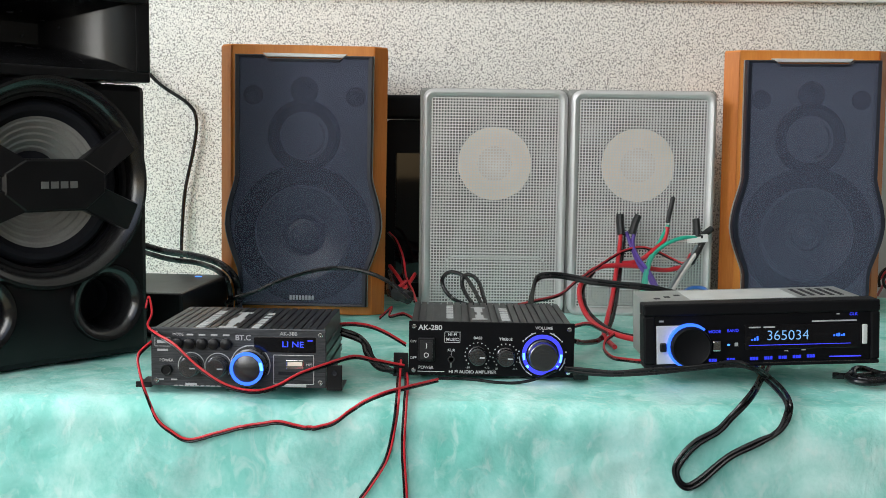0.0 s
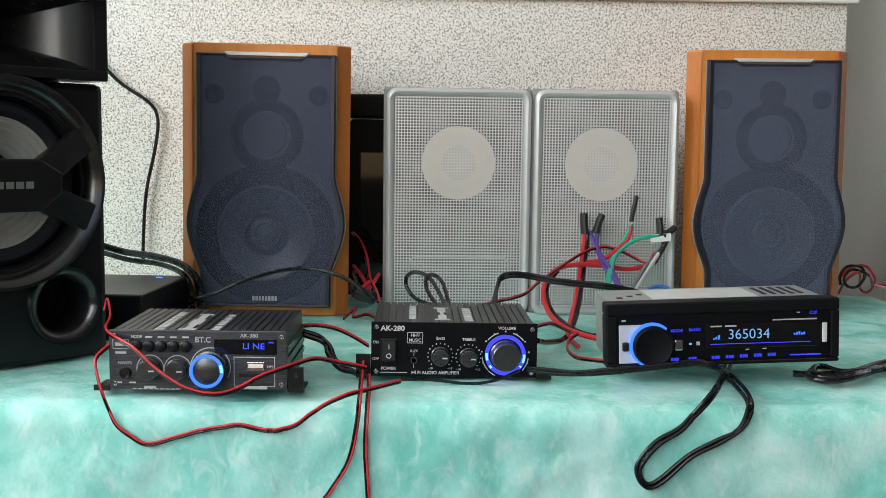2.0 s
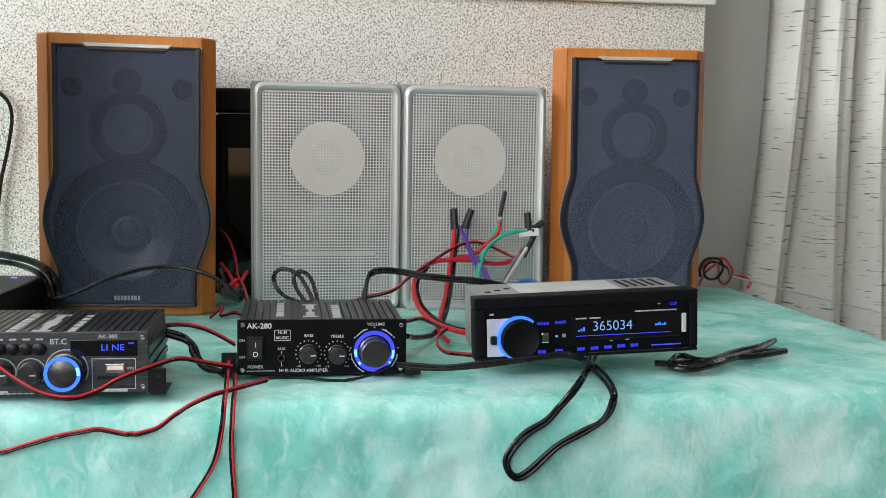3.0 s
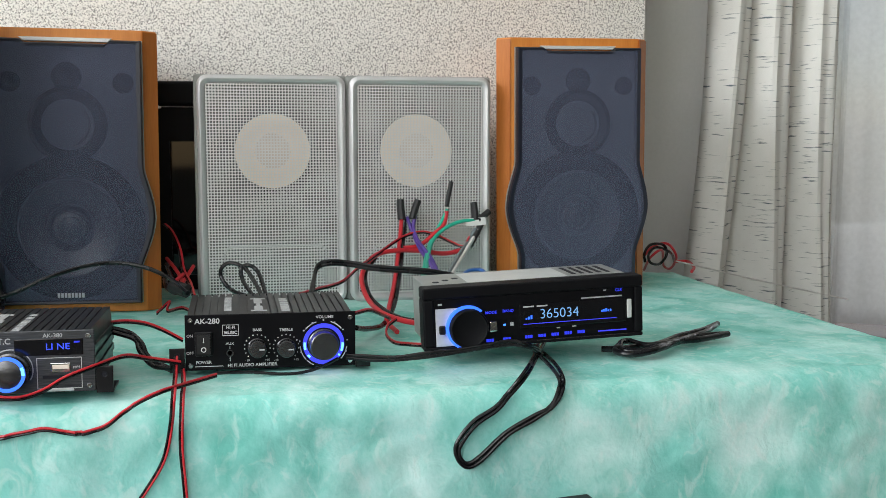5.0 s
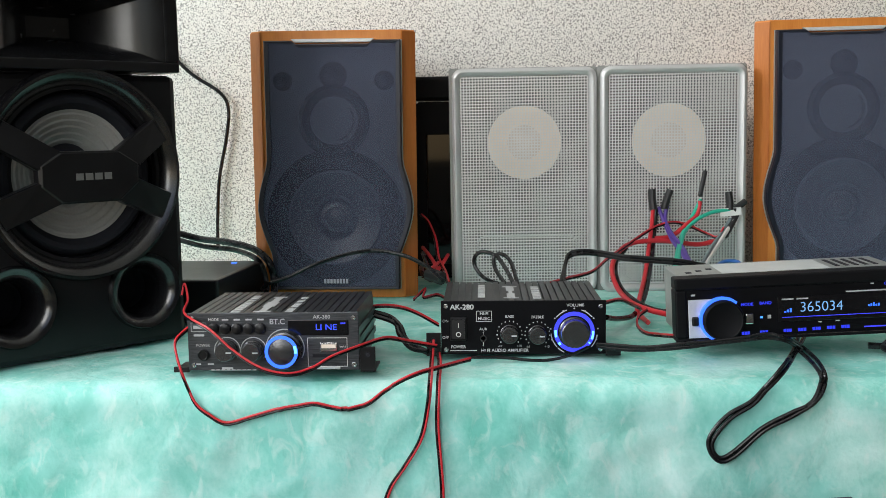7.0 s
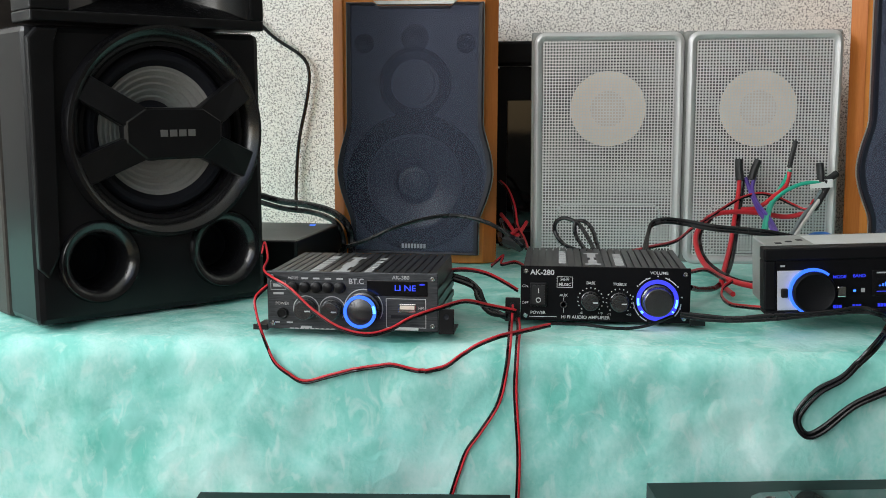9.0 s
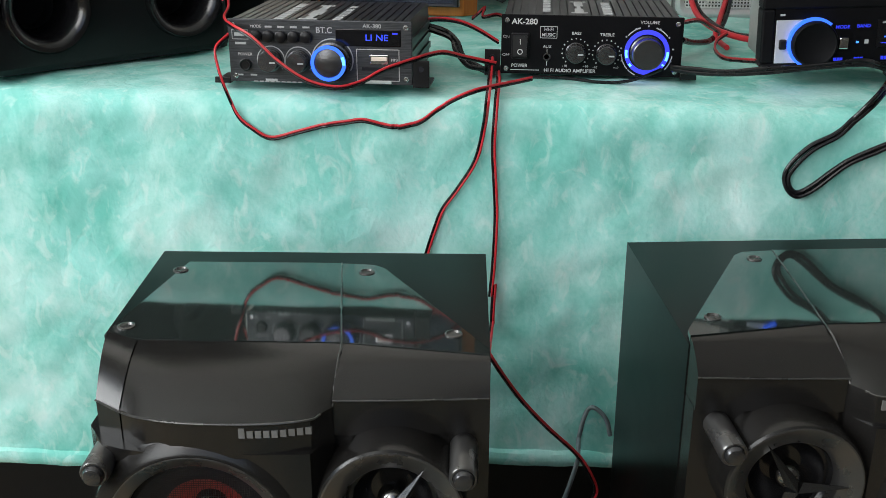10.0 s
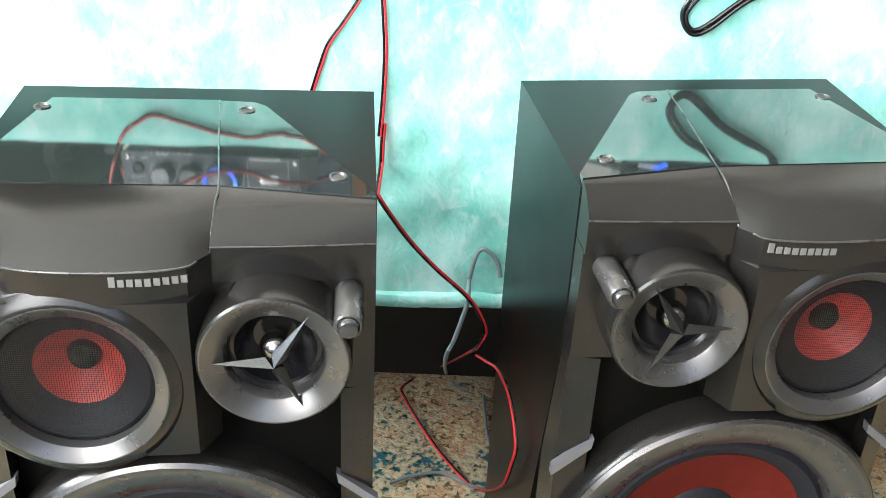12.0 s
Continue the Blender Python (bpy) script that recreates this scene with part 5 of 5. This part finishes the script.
    part("level_bars", bars([(0.0885 + 0.0022 * k, 0.0899 + 0.0022 * k, 0.0215, 0.0225 + 0.0012 * k) for k in range(3)], y - 0.0011, y - 0.0008), BLUERING, d, kind="stuff")
    part("level_bars", bars([(0.156 + 0.002 * k, 0.1572 + 0.002 * k, 0.0235, 0.0250 + 0.0006 * (k % 3)) for k in range(5)], y - 0.0011, y - 0.0008), BLUERING, d, kind="stuff")
    part("display_line", bars([(0.0865, 0.1700, 0.0172, 0.0177)], y - 0.0011, y - 0.0008), BLUEDEEP, d)
    part("display_print", bars([(0.0865, 0.0960, 0.0318, 0.0330), (0.0985, 0.1080, 0.0318, 0.0330)], y - 0.0011, y - 0.0008), GREYPRINT, d)
    part("usb_cover", box(0.1795, 0.1838, y - 0.0016, y, 0.0165, 0.0330, 0.0008), LABELPAPER, t, "pale usb cover")
    return t


car_radio()

# ---- things behind ----
bx = thing("network_box", pose(-0.232, 0.168, 0.0, 0, 0, -5), "low black set-top box with a blue indicator light", "set-top box")
part("case", box(-0.12, 0.0, 0.0, 0.155, 0.0, 0.045, 0.003), BLACK, bx, "satin black case")
part("indicator", box(-0.030, -0.024, 0.130, 0.134, 0.0448, 0.0456), BLUEGLOW, bx, "small blue glowing light")
tv = thing("flat_television", pose(0.12, 0.47, 0.0), "glossy black flat television standing against the wallpaper", "television")
part("screen", box(-0.155, 0.155, 0.0, 0.004, 0.02, 0.185), SCREEN, tv, "dark glossy screen")
part("bezel", bars([(-0.17, 0.17, 0.185, 0.225), (-0.17, 0.17, 0.004, 0.02), (-0.17, -0.155, 0.02, 0.185), (0.155, 0.17, 0.02, 0.185)], -0.004, 0.022), BLACKDULL, tv)
part("top_rail", box(-0.17, 0.17, -0.012, 0.03, 0.228, 0.258, 0.004), BLACKDULL, tv)
part("back_cover", box(-0.165, 0.165, 0.006, 0.05, 0.0, 0.227), SHADEBLACK, tv)


tag = part("paper_tag", box(-0.012, 0.012, -0.0006, 0.0006, -0.0045, 0.0045), WHITE, None, "small white paper tag among the taped wire ends")
tag.matrix_world = pose(0.318, 0.331, 0.0925, 0, -4, 0)
tagged(tag, category="tag")


# ---- cables ----
def cable(points, r, material, label, name="cable", seg=10):
    return tagged(part(name, tube(points, r, seg, 8, None, (0, 0, 0), Vector((0, 0, 0))), material, None, label, True), category="cable")


def pair(points, r, label, name="speaker_wire", shift=(0, 0, 1)):
    t = thing(name, Matrix.Translation(points[0]), label, "wire")
    o, r = Vector(points[0]), r * 0.84
    d = Vector(shift).normalized() * r
    part("strand", tube([Vector(p) - o for p in points], r, 8, 8, None, d, o), REDWIRE, t, "red strand", True)
    part("strand", tube([Vector(p) - o for p in points], r, 8, 8, None, -d, o), BLACKWIRE, t, "black strand", True)
    return t


cable([(-0.385, 0.553, 0.301), (-0.356, 0.553, 0.272), (-0.319, 0.552, 0.247), (-0.308, 0.552, 0.225), (-0.312, 0.552, 0.187), (-0.324, 0.552, 0.132), (-0.329, 0.552, 0.078), (-0.330, 0.550, 0.038)], 0.0024, BLACKWIRE, "black power cable hanging down the wallpaper", "power_cable")
cable([(-0.326, 0.360, 0.074), (-0.300, 0.360, 0.067), (-0.264, 0.340, 0.065), (-0.229, 0.320, 0.059), (-0.207, 0.300, 0.046), (-0.202, 0.300, 0.024), (-0.194, 0.254, 0.006)], 0.004, BLACKWIRE, "thick black cable arching over the set-top box", "power_cable")
cable([(-0.332, 0.380, 0.064), (-0.299, 0.370, 0.057), (-0.256, 0.350, 0.054), (-0.222, 0.315, 0.045), (-0.213, 0.310, 0.019), (-0.200, 0.235, 0.006)], 0.0032, BLACKWIRE, "thick black cable arching over the set-top box", "power_cable")
cable([(-0.229, 0.334, 0.005), (-0.202, 0.270, 0.025), (-0.179, 0.270, 0.033), (-0.148, 0.270, 0.047), (-0.110, 0.260, 0.059), (-0.078, 0.250, 0.063), (-0.047, 0.240, 0.058), (-0.022, 0.220, 0.048), (-0.005, 0.180, 0.040)], 0.0022, BLACKWIRE, "black cable arched before the wooden speaker", "cable")
pair([(-0.228, 0.030, 0.051), (-0.225, 0.030, 0.061), (-0.214, 0.000, 0.052), (-0.209, -0.030, 0.047), (-0.194, -0.060, 0.046), (-0.176, -0.074, 0.040), (-0.157, -0.078, 0.024), (-0.136, -0.080, 0.011), (-0.115, -0.078, 0.006), (-0.098, -0.072, 0.009), (-0.082, -0.066, 0.017), (-0.061, -0.055, 0.023), (-0.043, -0.035, 0.025), (-0.026, -0.020, 0.019), (-0.003, -0.012, 0.013)], 0.00115, "red and black speaker wire strung across the graphite amplifier", "speaker_wire", (0, 0, 1))
pair([(-0.200, -0.050, 0.038), (-0.207, -0.062, 0.030), (-0.205, -0.068, 0.019), (-0.199, -0.073, 0.003), (-0.193, -0.068, -0.016), (-0.179, -0.074, -0.028), (-0.166, -0.074, -0.034), (-0.146, -0.074, -0.029), (-0.124, -0.074, -0.023), (-0.108, -0.068, -0.021), (-0.095, -0.068, -0.020), (-0.076, -0.074, -0.023), (-0.065, -0.074, -0.022), (-0.051, -0.068, -0.018), (-0.034, -0.068, -0.005), (-0.016, -0.066, 0.003), (-0.002, -0.053, 0.004), (0.025, -0.026, 0.005)], 0.00115, "red and black speaker wire hanging over the blanket edge", "speaker_wire", (0, 0, 1))
pair([(-0.007, -0.006, 0.017), (-0.007, -0.025, 0.003), (-0.005, -0.087, 0.003), (-0.008, -0.074, -0.021), (-0.014, -0.075, -0.047), (-0.027, -0.076, -0.069), (-0.038, -0.077, -0.085), (-0.044, -0.078, -0.101), (-0.049, -0.079, -0.117), (-0.055, -0.081, -0.138), (-0.059, -0.082, -0.161)], 0.00115, "red and black speaker wire hanging down the blanket", "speaker_wire", (1, 0, 0))
pair([(-0.002, -0.005, 0.006), (0.000, -0.035, 0.003), (0.000, -0.068, -0.010), (-0.001, -0.075, -0.038), (0.001, -0.076, -0.069), (0.002, -0.078, -0.091), (0.001, -0.080, -0.126), (-0.001, -0.082, -0.154)], 0.00115, "red and black speaker wire hanging down the blanket", "speaker_wire", (1, 0, 0))
pair([(0.002, -0.083, -0.144), (0.001, -0.085, -0.163), (0.001, -0.120, -0.176), (0.003, -0.135, -0.176), (0.023, -0.135, -0.206), (0.044, -0.135, -0.230), (0.068, -0.135, -0.253), (0.079, -0.135, -0.270), (0.084, -0.135, -0.285), (0.079, -0.135, -0.297), (0.078, -0.115, -0.315)], 0.00115, "red and black speaker wire slung between the floor speakers", "speaker_wire", (1, 0, 0.3))
cable([(0.096, -0.110, -0.265), (0.093, -0.110, -0.253), (0.087, -0.110, -0.245), (0.080, -0.110, -0.242), (0.075, -0.110, -0.251), (0.070, -0.110, -0.277), (0.062, -0.110, -0.309), (0.056, -0.110, -0.327), (0.063, 0.089, -0.489), (0.072, 0.068, -0.489), (0.086, 0.062, -0.489)], 0.0018, GREYWIRE, "thin grey cable looped behind the floor speakers", "cable")
pair([(0.078, -0.115, -0.315), (0.057, 0.097, -0.488), (0.021, 0.065, -0.488), (0.022, 0.042, -0.488), (0.053, -0.028, -0.488), (0.082, -0.075, -0.488), (0.092, -0.083, -0.488), (0.095, -0.165, -0.414), (0.101, -0.205, -0.371), (0.103, -0.225, -0.335), (0.104, -0.231, -0.310), (0.100, -0.203, -0.294), (0.094, -0.160, -0.301), (0.085, -0.146, -0.303), (0.080, -0.118, -0.318)], 0.00115, "red and black speaker wire coiled on the carpet", "speaker_wire", (-1, -1, 0.6))
cable([(0.013, -0.080, -0.489), (0.033, -0.069, -0.489), (0.059, -0.064, -0.489), (0.084, -0.078, -0.489), (0.105, -0.084, -0.489), (0.113, -0.070, -0.489), (0.111, -0.040, -0.489), (0.103, -0.008, -0.489), (0.101, 0.053, -0.489)], 0.0016, GREYWIRE, "thin grey cable lying on the carpet", "cable")
pair([(-0.072, 0.050, 0.035), (-0.053, 0.050, 0.037), (-0.036, 0.050, 0.035), (-0.021, 0.050, 0.029), (-0.004, 0.050, 0.019)], 0.00115, "red and black wire between the two amplifiers", "speaker_wire", (0, 0, 1))
cable([(-0.065, 0.050, 0.032), (-0.048, 0.045, 0.028), (-0.037, 0.030, 0.022), (-0.031, 0.020, 0.012), (-0.018, 0.010, 0.006), (-0.009, 0.005, 0.003)], 0.0026, BLACKWIRE, "black cable between the two amplifiers", "cable")
cable([(-0.060, 0.040, 0.030), (-0.042, 0.035, 0.024), (-0.037, 0.020, 0.017), (-0.026, 0.005, 0.008), (-0.011, -0.004, 0.007)], 0.002, BLACKWIRE, "black cable between the two amplifiers", "cable")
cable([(0.025, -0.015, 0.004), (0.050, -0.012, 0.003), (0.074, -0.014, 0.001), (0.090, -0.014, 0.001), (0.106, -0.012, 0.004), (0.123, -0.006, 0.010)], 0.0013, BLACKWIRE, "thin black wire below the black amplifier", "cable")
cable([(0.130, -0.004, 0.012), (0.148, -0.012, 0.012), (0.170, -0.020, 0.012), (0.196, -0.026, 0.016), (0.219, -0.028, 0.018), (0.241, -0.030, 0.021), (0.264, -0.030, 0.024), (0.280, -0.030, 0.020), (0.303, 0.010, 0.005)], 0.0017, BLACKWIRE, "black twin cable lying along the blanket edge", "cable")
cable([(0.130, -0.004, 0.010), (0.148, -0.012, 0.009), (0.170, -0.020, 0.010), (0.197, -0.026, 0.013), (0.219, -0.028, 0.016), (0.241, -0.030, 0.019), (0.264, -0.030, 0.021), (0.280, -0.030, 0.018), (0.300, -0.001, 0.005)], 0.0017, BLACKWIRE, "black twin cable lying along the blanket edge", "cable")
cable([(0.319, 0.071, 0.004), (0.298, 0.012, 0.004), (0.265, -0.068, 0.006), (0.246, -0.068, -0.016), (0.223, -0.075, -0.029), (0.209, -0.075, -0.046), (0.209, -0.075, -0.058), (0.217, -0.075, -0.066), (0.229, -0.075, -0.061), (0.250, -0.075, -0.042), (0.271, -0.075, -0.031), (0.288, -0.075, -0.020), (0.297, -0.068, -0.009), (0.297, -0.068, 0.001), (0.302, -0.028, 0.004), (0.306, 0.042, 0.004)], 0.0017, BLACKWIRE, "black cable hanging in a loop over the blanket", "cable")
cable([(0.320, 0.057, 0.004), (0.295, -0.003, 0.004), (0.266, -0.068, 0.002), (0.247, -0.068, -0.018), (0.225, -0.075, -0.032), (0.212, -0.075, -0.048), (0.211, -0.075, -0.057), (0.217, -0.075, -0.063), (0.227, -0.075, -0.058), (0.248, -0.075, -0.040), (0.270, -0.075, -0.028), (0.287, -0.068, -0.020), (0.294, -0.068, -0.008), (0.294, -0.068, 0.000), (0.295, -0.040, 0.004), (0.300, 0.032, 0.004)], 0.0017, BLACKWIRE, "black cable hanging in a loop over the blanket", "cable")
cable([(0.357, 0.007, 0.006), (0.372, 0.004, 0.006), (0.390, 0.011, 0.006), (0.414, 0.018, 0.006), (0.450, 0.050, 0.006), (0.484, 0.073, 0.006), (0.514, 0.102, 0.006)], 0.0028, BLACKWIRE, "black cable bundled in flat loops on the blanket", "cable")
cable([(0.514, 0.102, 0.006), (0.481, 0.062, 0.006), (0.455, 0.041, 0.006), (0.420, 0.008, 0.009), (0.396, 0.001, 0.009), (0.394, 0.036, 0.006), (0.383, 0.028, 0.006), (0.374, -0.001, 0.006), (0.387, -0.010, 0.006), (0.402, -0.010, 0.009)], 0.0028, BLACKWIRE, "black cable bundled in flat loops on the blanket", "cable")
cable([(0.402, -0.010, 0.009), (0.430, 0.016, 0.008), (0.465, 0.045, 0.006), (0.500, 0.051, 0.006)], 0.0028, BLACKWIRE, "black cable bundled in flat loops on the blanket", "cable")
cable([(0.500, 0.051, 0.006), (0.464, 0.032, 0.006), (0.439, 0.025, 0.006), (0.405, -0.010, 0.008), (0.383, -0.018, 0.006), (0.369, -0.016, 0.006), (0.367, 0.000, 0.006), (0.379, 0.021, 0.006)], 0.0028, BLACKWIRE, "black cable bundled in flat loops on the blanket", "cable")
cable([(0.052, 0.130, 0.043), (0.037, 0.160, 0.045), (0.028, 0.170, 0.055), (0.028, 0.170, 0.065), (0.036, 0.170, 0.070), (0.049, 0.165, 0.066), (0.057, 0.150, 0.057), (0.065, 0.125, 0.044)], 0.002, BLACKWIRE, "black wire looping up behind the black amplifier", "cable")
cable([(0.057, 0.130, 0.043), (0.048, 0.160, 0.054), (0.047, 0.165, 0.065), (0.054, 0.165, 0.068), (0.063, 0.160, 0.061), (0.069, 0.125, 0.044)], 0.002, BLACKWIRE, "black wire looping up behind the black amplifier", "cable")
cable([(0.109, 0.120, 0.043), (0.116, 0.150, 0.058), (0.121, 0.160, 0.068), (0.134, 0.160, 0.071), (0.153, 0.160, 0.069), (0.174, 0.150, 0.066), (0.201, 0.145, 0.064), (0.227, 0.140, 0.062), (0.252, 0.140, 0.057)], 0.0019, BLACKWIRE, "black cable bowed from the amplifier to the radio", "cable")
cable([(0.112, 0.120, 0.043), (0.116, 0.150, 0.058), (0.121, 0.160, 0.065), (0.134, 0.160, 0.068), (0.153, 0.160, 0.066), (0.174, 0.150, 0.063), (0.201, 0.145, 0.061), (0.227, 0.140, 0.059), (0.252, 0.140, 0.054)], 0.0019, BLACKWIRE, "black cable bowed from the amplifier to the radio", "cable")
pair([(0.100, 0.120, 0.045), (0.116, 0.140, 0.046), (0.145, 0.180, 0.047), (0.169, 0.240, 0.053), (0.200, 0.290, 0.064), (0.230, 0.320, 0.077), (0.253, 0.325, 0.082), (0.272, 0.325, 0.077), (0.289, 0.325, 0.069), (0.301, 0.320, 0.065), (0.309, 0.325, 0.075)], 0.00115, "red and black wire reaching up to the taped ends", "speaker_wire", (0, 0, 1))
cable([(0.231, 0.335, 0.098), (0.228, 0.325, 0.081), (0.221, 0.300, 0.058), (0.209, 0.250, 0.033), (0.196, 0.200, 0.017), (0.189, 0.170, 0.009), (0.191, 0.160, 0.005), (0.192, 0.120, 0.006)], 0.0024, REDWIRE, "red wire hanging from its taped end", "cable")
cable([(0.234, 0.335, 0.098), (0.232, 0.328, 0.081), (0.226, 0.305, 0.057), (0.214, 0.255, 0.032), (0.201, 0.205, 0.015), (0.184, 0.160, 0.006), (0.163, 0.120, 0.010), (0.149, 0.090, 0.017)], 0.0026, BLACKWIRE, "black wire hanging from its taped end", "cable")
cable([(0.299, 0.325, 0.060), (0.278, 0.320, 0.057), (0.248, 0.310, 0.062), (0.217, 0.300, 0.064), (0.194, 0.290, 0.060), (0.179, 0.270, 0.048), (0.174, 0.250, 0.036), (0.177, 0.220, 0.022), (0.185, 0.180, 0.015), (0.200, 0.150, 0.012), (0.216, 0.130, 0.011)], 0.0027, REDWIRE, "thick red wire curving down to the radio", "cable")
cable([(0.195, 0.295, 0.057), (0.182, 0.275, 0.045), (0.179, 0.255, 0.032), (0.182, 0.225, 0.021), (0.191, 0.185, 0.015), (0.204, 0.155, 0.012), (0.217, 0.130, 0.014)], 0.0024, BLACKWIRE, "black wire curving down to the radio", "cable")
pair([(0.145, 0.060, 0.036), (0.160, 0.080, 0.035), (0.172, 0.100, 0.028), (0.188, 0.140, 0.016)], 0.00115, "red and black wire end behind the amplifier", "speaker_wire", (0, 0, 1))
pair([(0.193, 0.130, 0.017), (0.183, 0.120, 0.012), (0.179, 0.100, 0.007), (0.182, 0.070, 0.006), (0.191, 0.045, 0.009), (0.198, 0.020, 0.013)], 0.0012, "thin red and black wire beside the radio", "speaker_wire", (0, 0, 1))
cable([(0.285, 0.335, 0.107), (0.276, 0.330, 0.091), (0.263, 0.320, 0.072), (0.250, 0.280, 0.060), (0.231, 0.200, 0.045)], 0.0022, GREENWIRE, "green wire rising from the radio", "cable")
cable([(0.322, 0.333, 0.095), (0.299, 0.330, 0.093), (0.279, 0.325, 0.085), (0.264, 0.315, 0.073), (0.250, 0.270, 0.059), (0.234, 0.200, 0.045)], 0.0022, GREENWIRE, "green wire rising from the radio", "cable")
cable([(0.284, 0.334, 0.105), (0.280, 0.330, 0.091), (0.269, 0.325, 0.081), (0.249, 0.320, 0.067), (0.229, 0.315, 0.065)], 0.0026, REDWIRE, "red wire from a taped end", "cable")
cable([(0.237, 0.335, 0.099), (0.243, 0.328, 0.081), (0.247, 0.300, 0.064), (0.249, 0.250, 0.055), (0.246, 0.200, 0.048)], 0.0022, VIOLETWIRE, "violet wire rising from the radio", "cable")
cable([(0.247, 0.335, 0.100), (0.244, 0.330, 0.086), (0.247, 0.310, 0.072), (0.253, 0.270, 0.059), (0.249, 0.200, 0.048)], 0.0022, VIOLETWIRE, "violet wire rising from the radio", "cable")
cable([(0.323, 0.334, 0.084), (0.313, 0.325, 0.072), (0.291, 0.280, 0.058), (0.260, 0.200, 0.046)], 0.0022, WHITEWIRE, "white wire rising from the radio", "cable")
cable([(0.319, 0.335, 0.084), (0.308, 0.325, 0.070), (0.287, 0.280, 0.060), (0.257, 0.200, 0.047)], 0.0022, GREYWIRE, "grey wire rising from the radio", "cable")
cable([(0.299, 0.310, 0.057), (0.279, 0.260, 0.051), (0.259, 0.200, 0.047)], 0.002, REDWIRE, "red wire rising from the radio", "cable")
cable([(0.265, 0.170, 0.050), (0.278, 0.190, 0.054), (0.292, 0.190, 0.054), (0.294, 0.170, 0.050)], 0.0018, BLUEWIRE, "blue wire rising from the radio", "cable")
cable([(0.230, 0.338, 0.119), (0.230, 0.336, 0.108), (0.231, 0.333, 0.096)], 0.0046, TAPE, "wire ends wrapped in black tape", "taped_end")
cable([(0.251, 0.338, 0.118), (0.247, 0.336, 0.109), (0.243, 0.333, 0.097)], 0.0042, TAPE, "wire ends wrapped in black tape", "taped_end")
cable([(0.291, 0.341, 0.139), (0.287, 0.338, 0.123), (0.284, 0.334, 0.111)], 0.0028, TAPE, "wire ends wrapped in black tape", "taped_end")
cable([(0.317, 0.338, 0.115), (0.318, 0.336, 0.104), (0.318, 0.333, 0.094)], 0.0042, TAPE, "wire ends wrapped in black tape", "taped_end")
cable([(0.336, 0.338, 0.104), (0.329, 0.336, 0.099), (0.321, 0.333, 0.094)], 0.0038, TAPE, "wire ends wrapped in black tape", "taped_end")
cable([(0.326, 0.337, 0.089), (0.320, 0.333, 0.079), (0.310, 0.325, 0.065)], 0.0036, TAPE, "wire ends wrapped in black tape", "taped_end")
cable([(0.571, 0.430, 0.027), (0.570, 0.430, 0.039), (0.583, 0.440, 0.049), (0.605, 0.450, 0.047), (0.610, 0.450, 0.034), (0.596, 0.440, 0.023), (0.579, 0.430, 0.026), (0.580, 0.440, 0.036), (0.595, 0.450, 0.044), (0.620, 0.460, 0.035), (0.678, 0.576, 0.006)], 0.0018, BLACKWIRE, "coil of red and black wire at the blanket's edge", "wire_coil")
cable([(0.605, 0.515, 0.005), (0.583, 0.440, 0.032), (0.603, 0.450, 0.040), (0.650, 0.552, 0.006), (0.648, 0.523, 0.005), (0.633, 0.470, 0.028), (0.620, 0.470, 0.046), (0.595, 0.460, 0.045), (0.579, 0.450, 0.034)], 0.0017, REDWIRE, "coil of red and black wire at the blanket's edge", "wire_coil")
cable([(0.675, 0.573, 0.008), (0.696, 0.571, 0.008), (0.684, 0.523, 0.006), (0.663, 0.485, 0.005)], 0.0022, REDWIRE, "short red wire end on the blanket", "cable")
cable([(0.633, 0.470, 0.022), (0.685, 0.500, 0.009), (0.752, 0.530, -0.008), (0.860, 0.560, -0.034), (0.974, 0.590, -0.060)], 0.0011, WHITEWIRE, "thin white cord stretched past the curtain", "white_cord")
pair([(-0.041, 0.420, 0.088), (-0.031, 0.400, 0.080), (-0.022, 0.380, 0.062), (-0.017, 0.350, 0.042), (-0.008, 0.300, 0.034), (-0.001, 0.220, 0.032)], 0.0014, "red and black wire dropping behind the speakers", "speaker_wire", (1, 0, 0))
cable([(-0.038, 0.400, 0.049), (-0.026, 0.370, 0.039), (-0.017, 0.330, 0.031), (-0.012, 0.280, 0.027)], 0.0022, REDWIRE, "red plug lead between the speakers", "plug_lead")
cable([(-0.006, 0.360, 0.044), (-0.013, 0.330, 0.035), (-0.021, 0.300, 0.028), (-0.026, 0.300, 0.032), (-0.016, 0.330, 0.039)], 0.0022, REDWIRE, "red plug lead between the speakers", "plug_lead")
cable([(-0.038, 0.400, 0.042), (-0.028, 0.340, 0.030), (-0.021, 0.280, 0.026), (-0.032, 0.300, 0.029), (-0.036, 0.330, 0.034)], 0.0026, BLACKWIRE, "black plug lead between the speakers", "plug_lead")
cable([(-0.024, 0.270, 0.034), (-0.017, 0.262, 0.033), (-0.009, 0.255, 0.031)], 0.0075, TAPE, "black taped plug beside the wooden speaker", "power_plug")
pair([(-0.042, 0.283, 0.004), (-0.039, 0.310, 0.004), (-0.030, 0.306, 0.012), (-0.032, 0.295, 0.004), (-0.017, 0.312, 0.004), (-0.003, 0.274, 0.004)], 0.0012, "thin red and black wire on the blanket", "speaker_wire", (0, 0, 1))
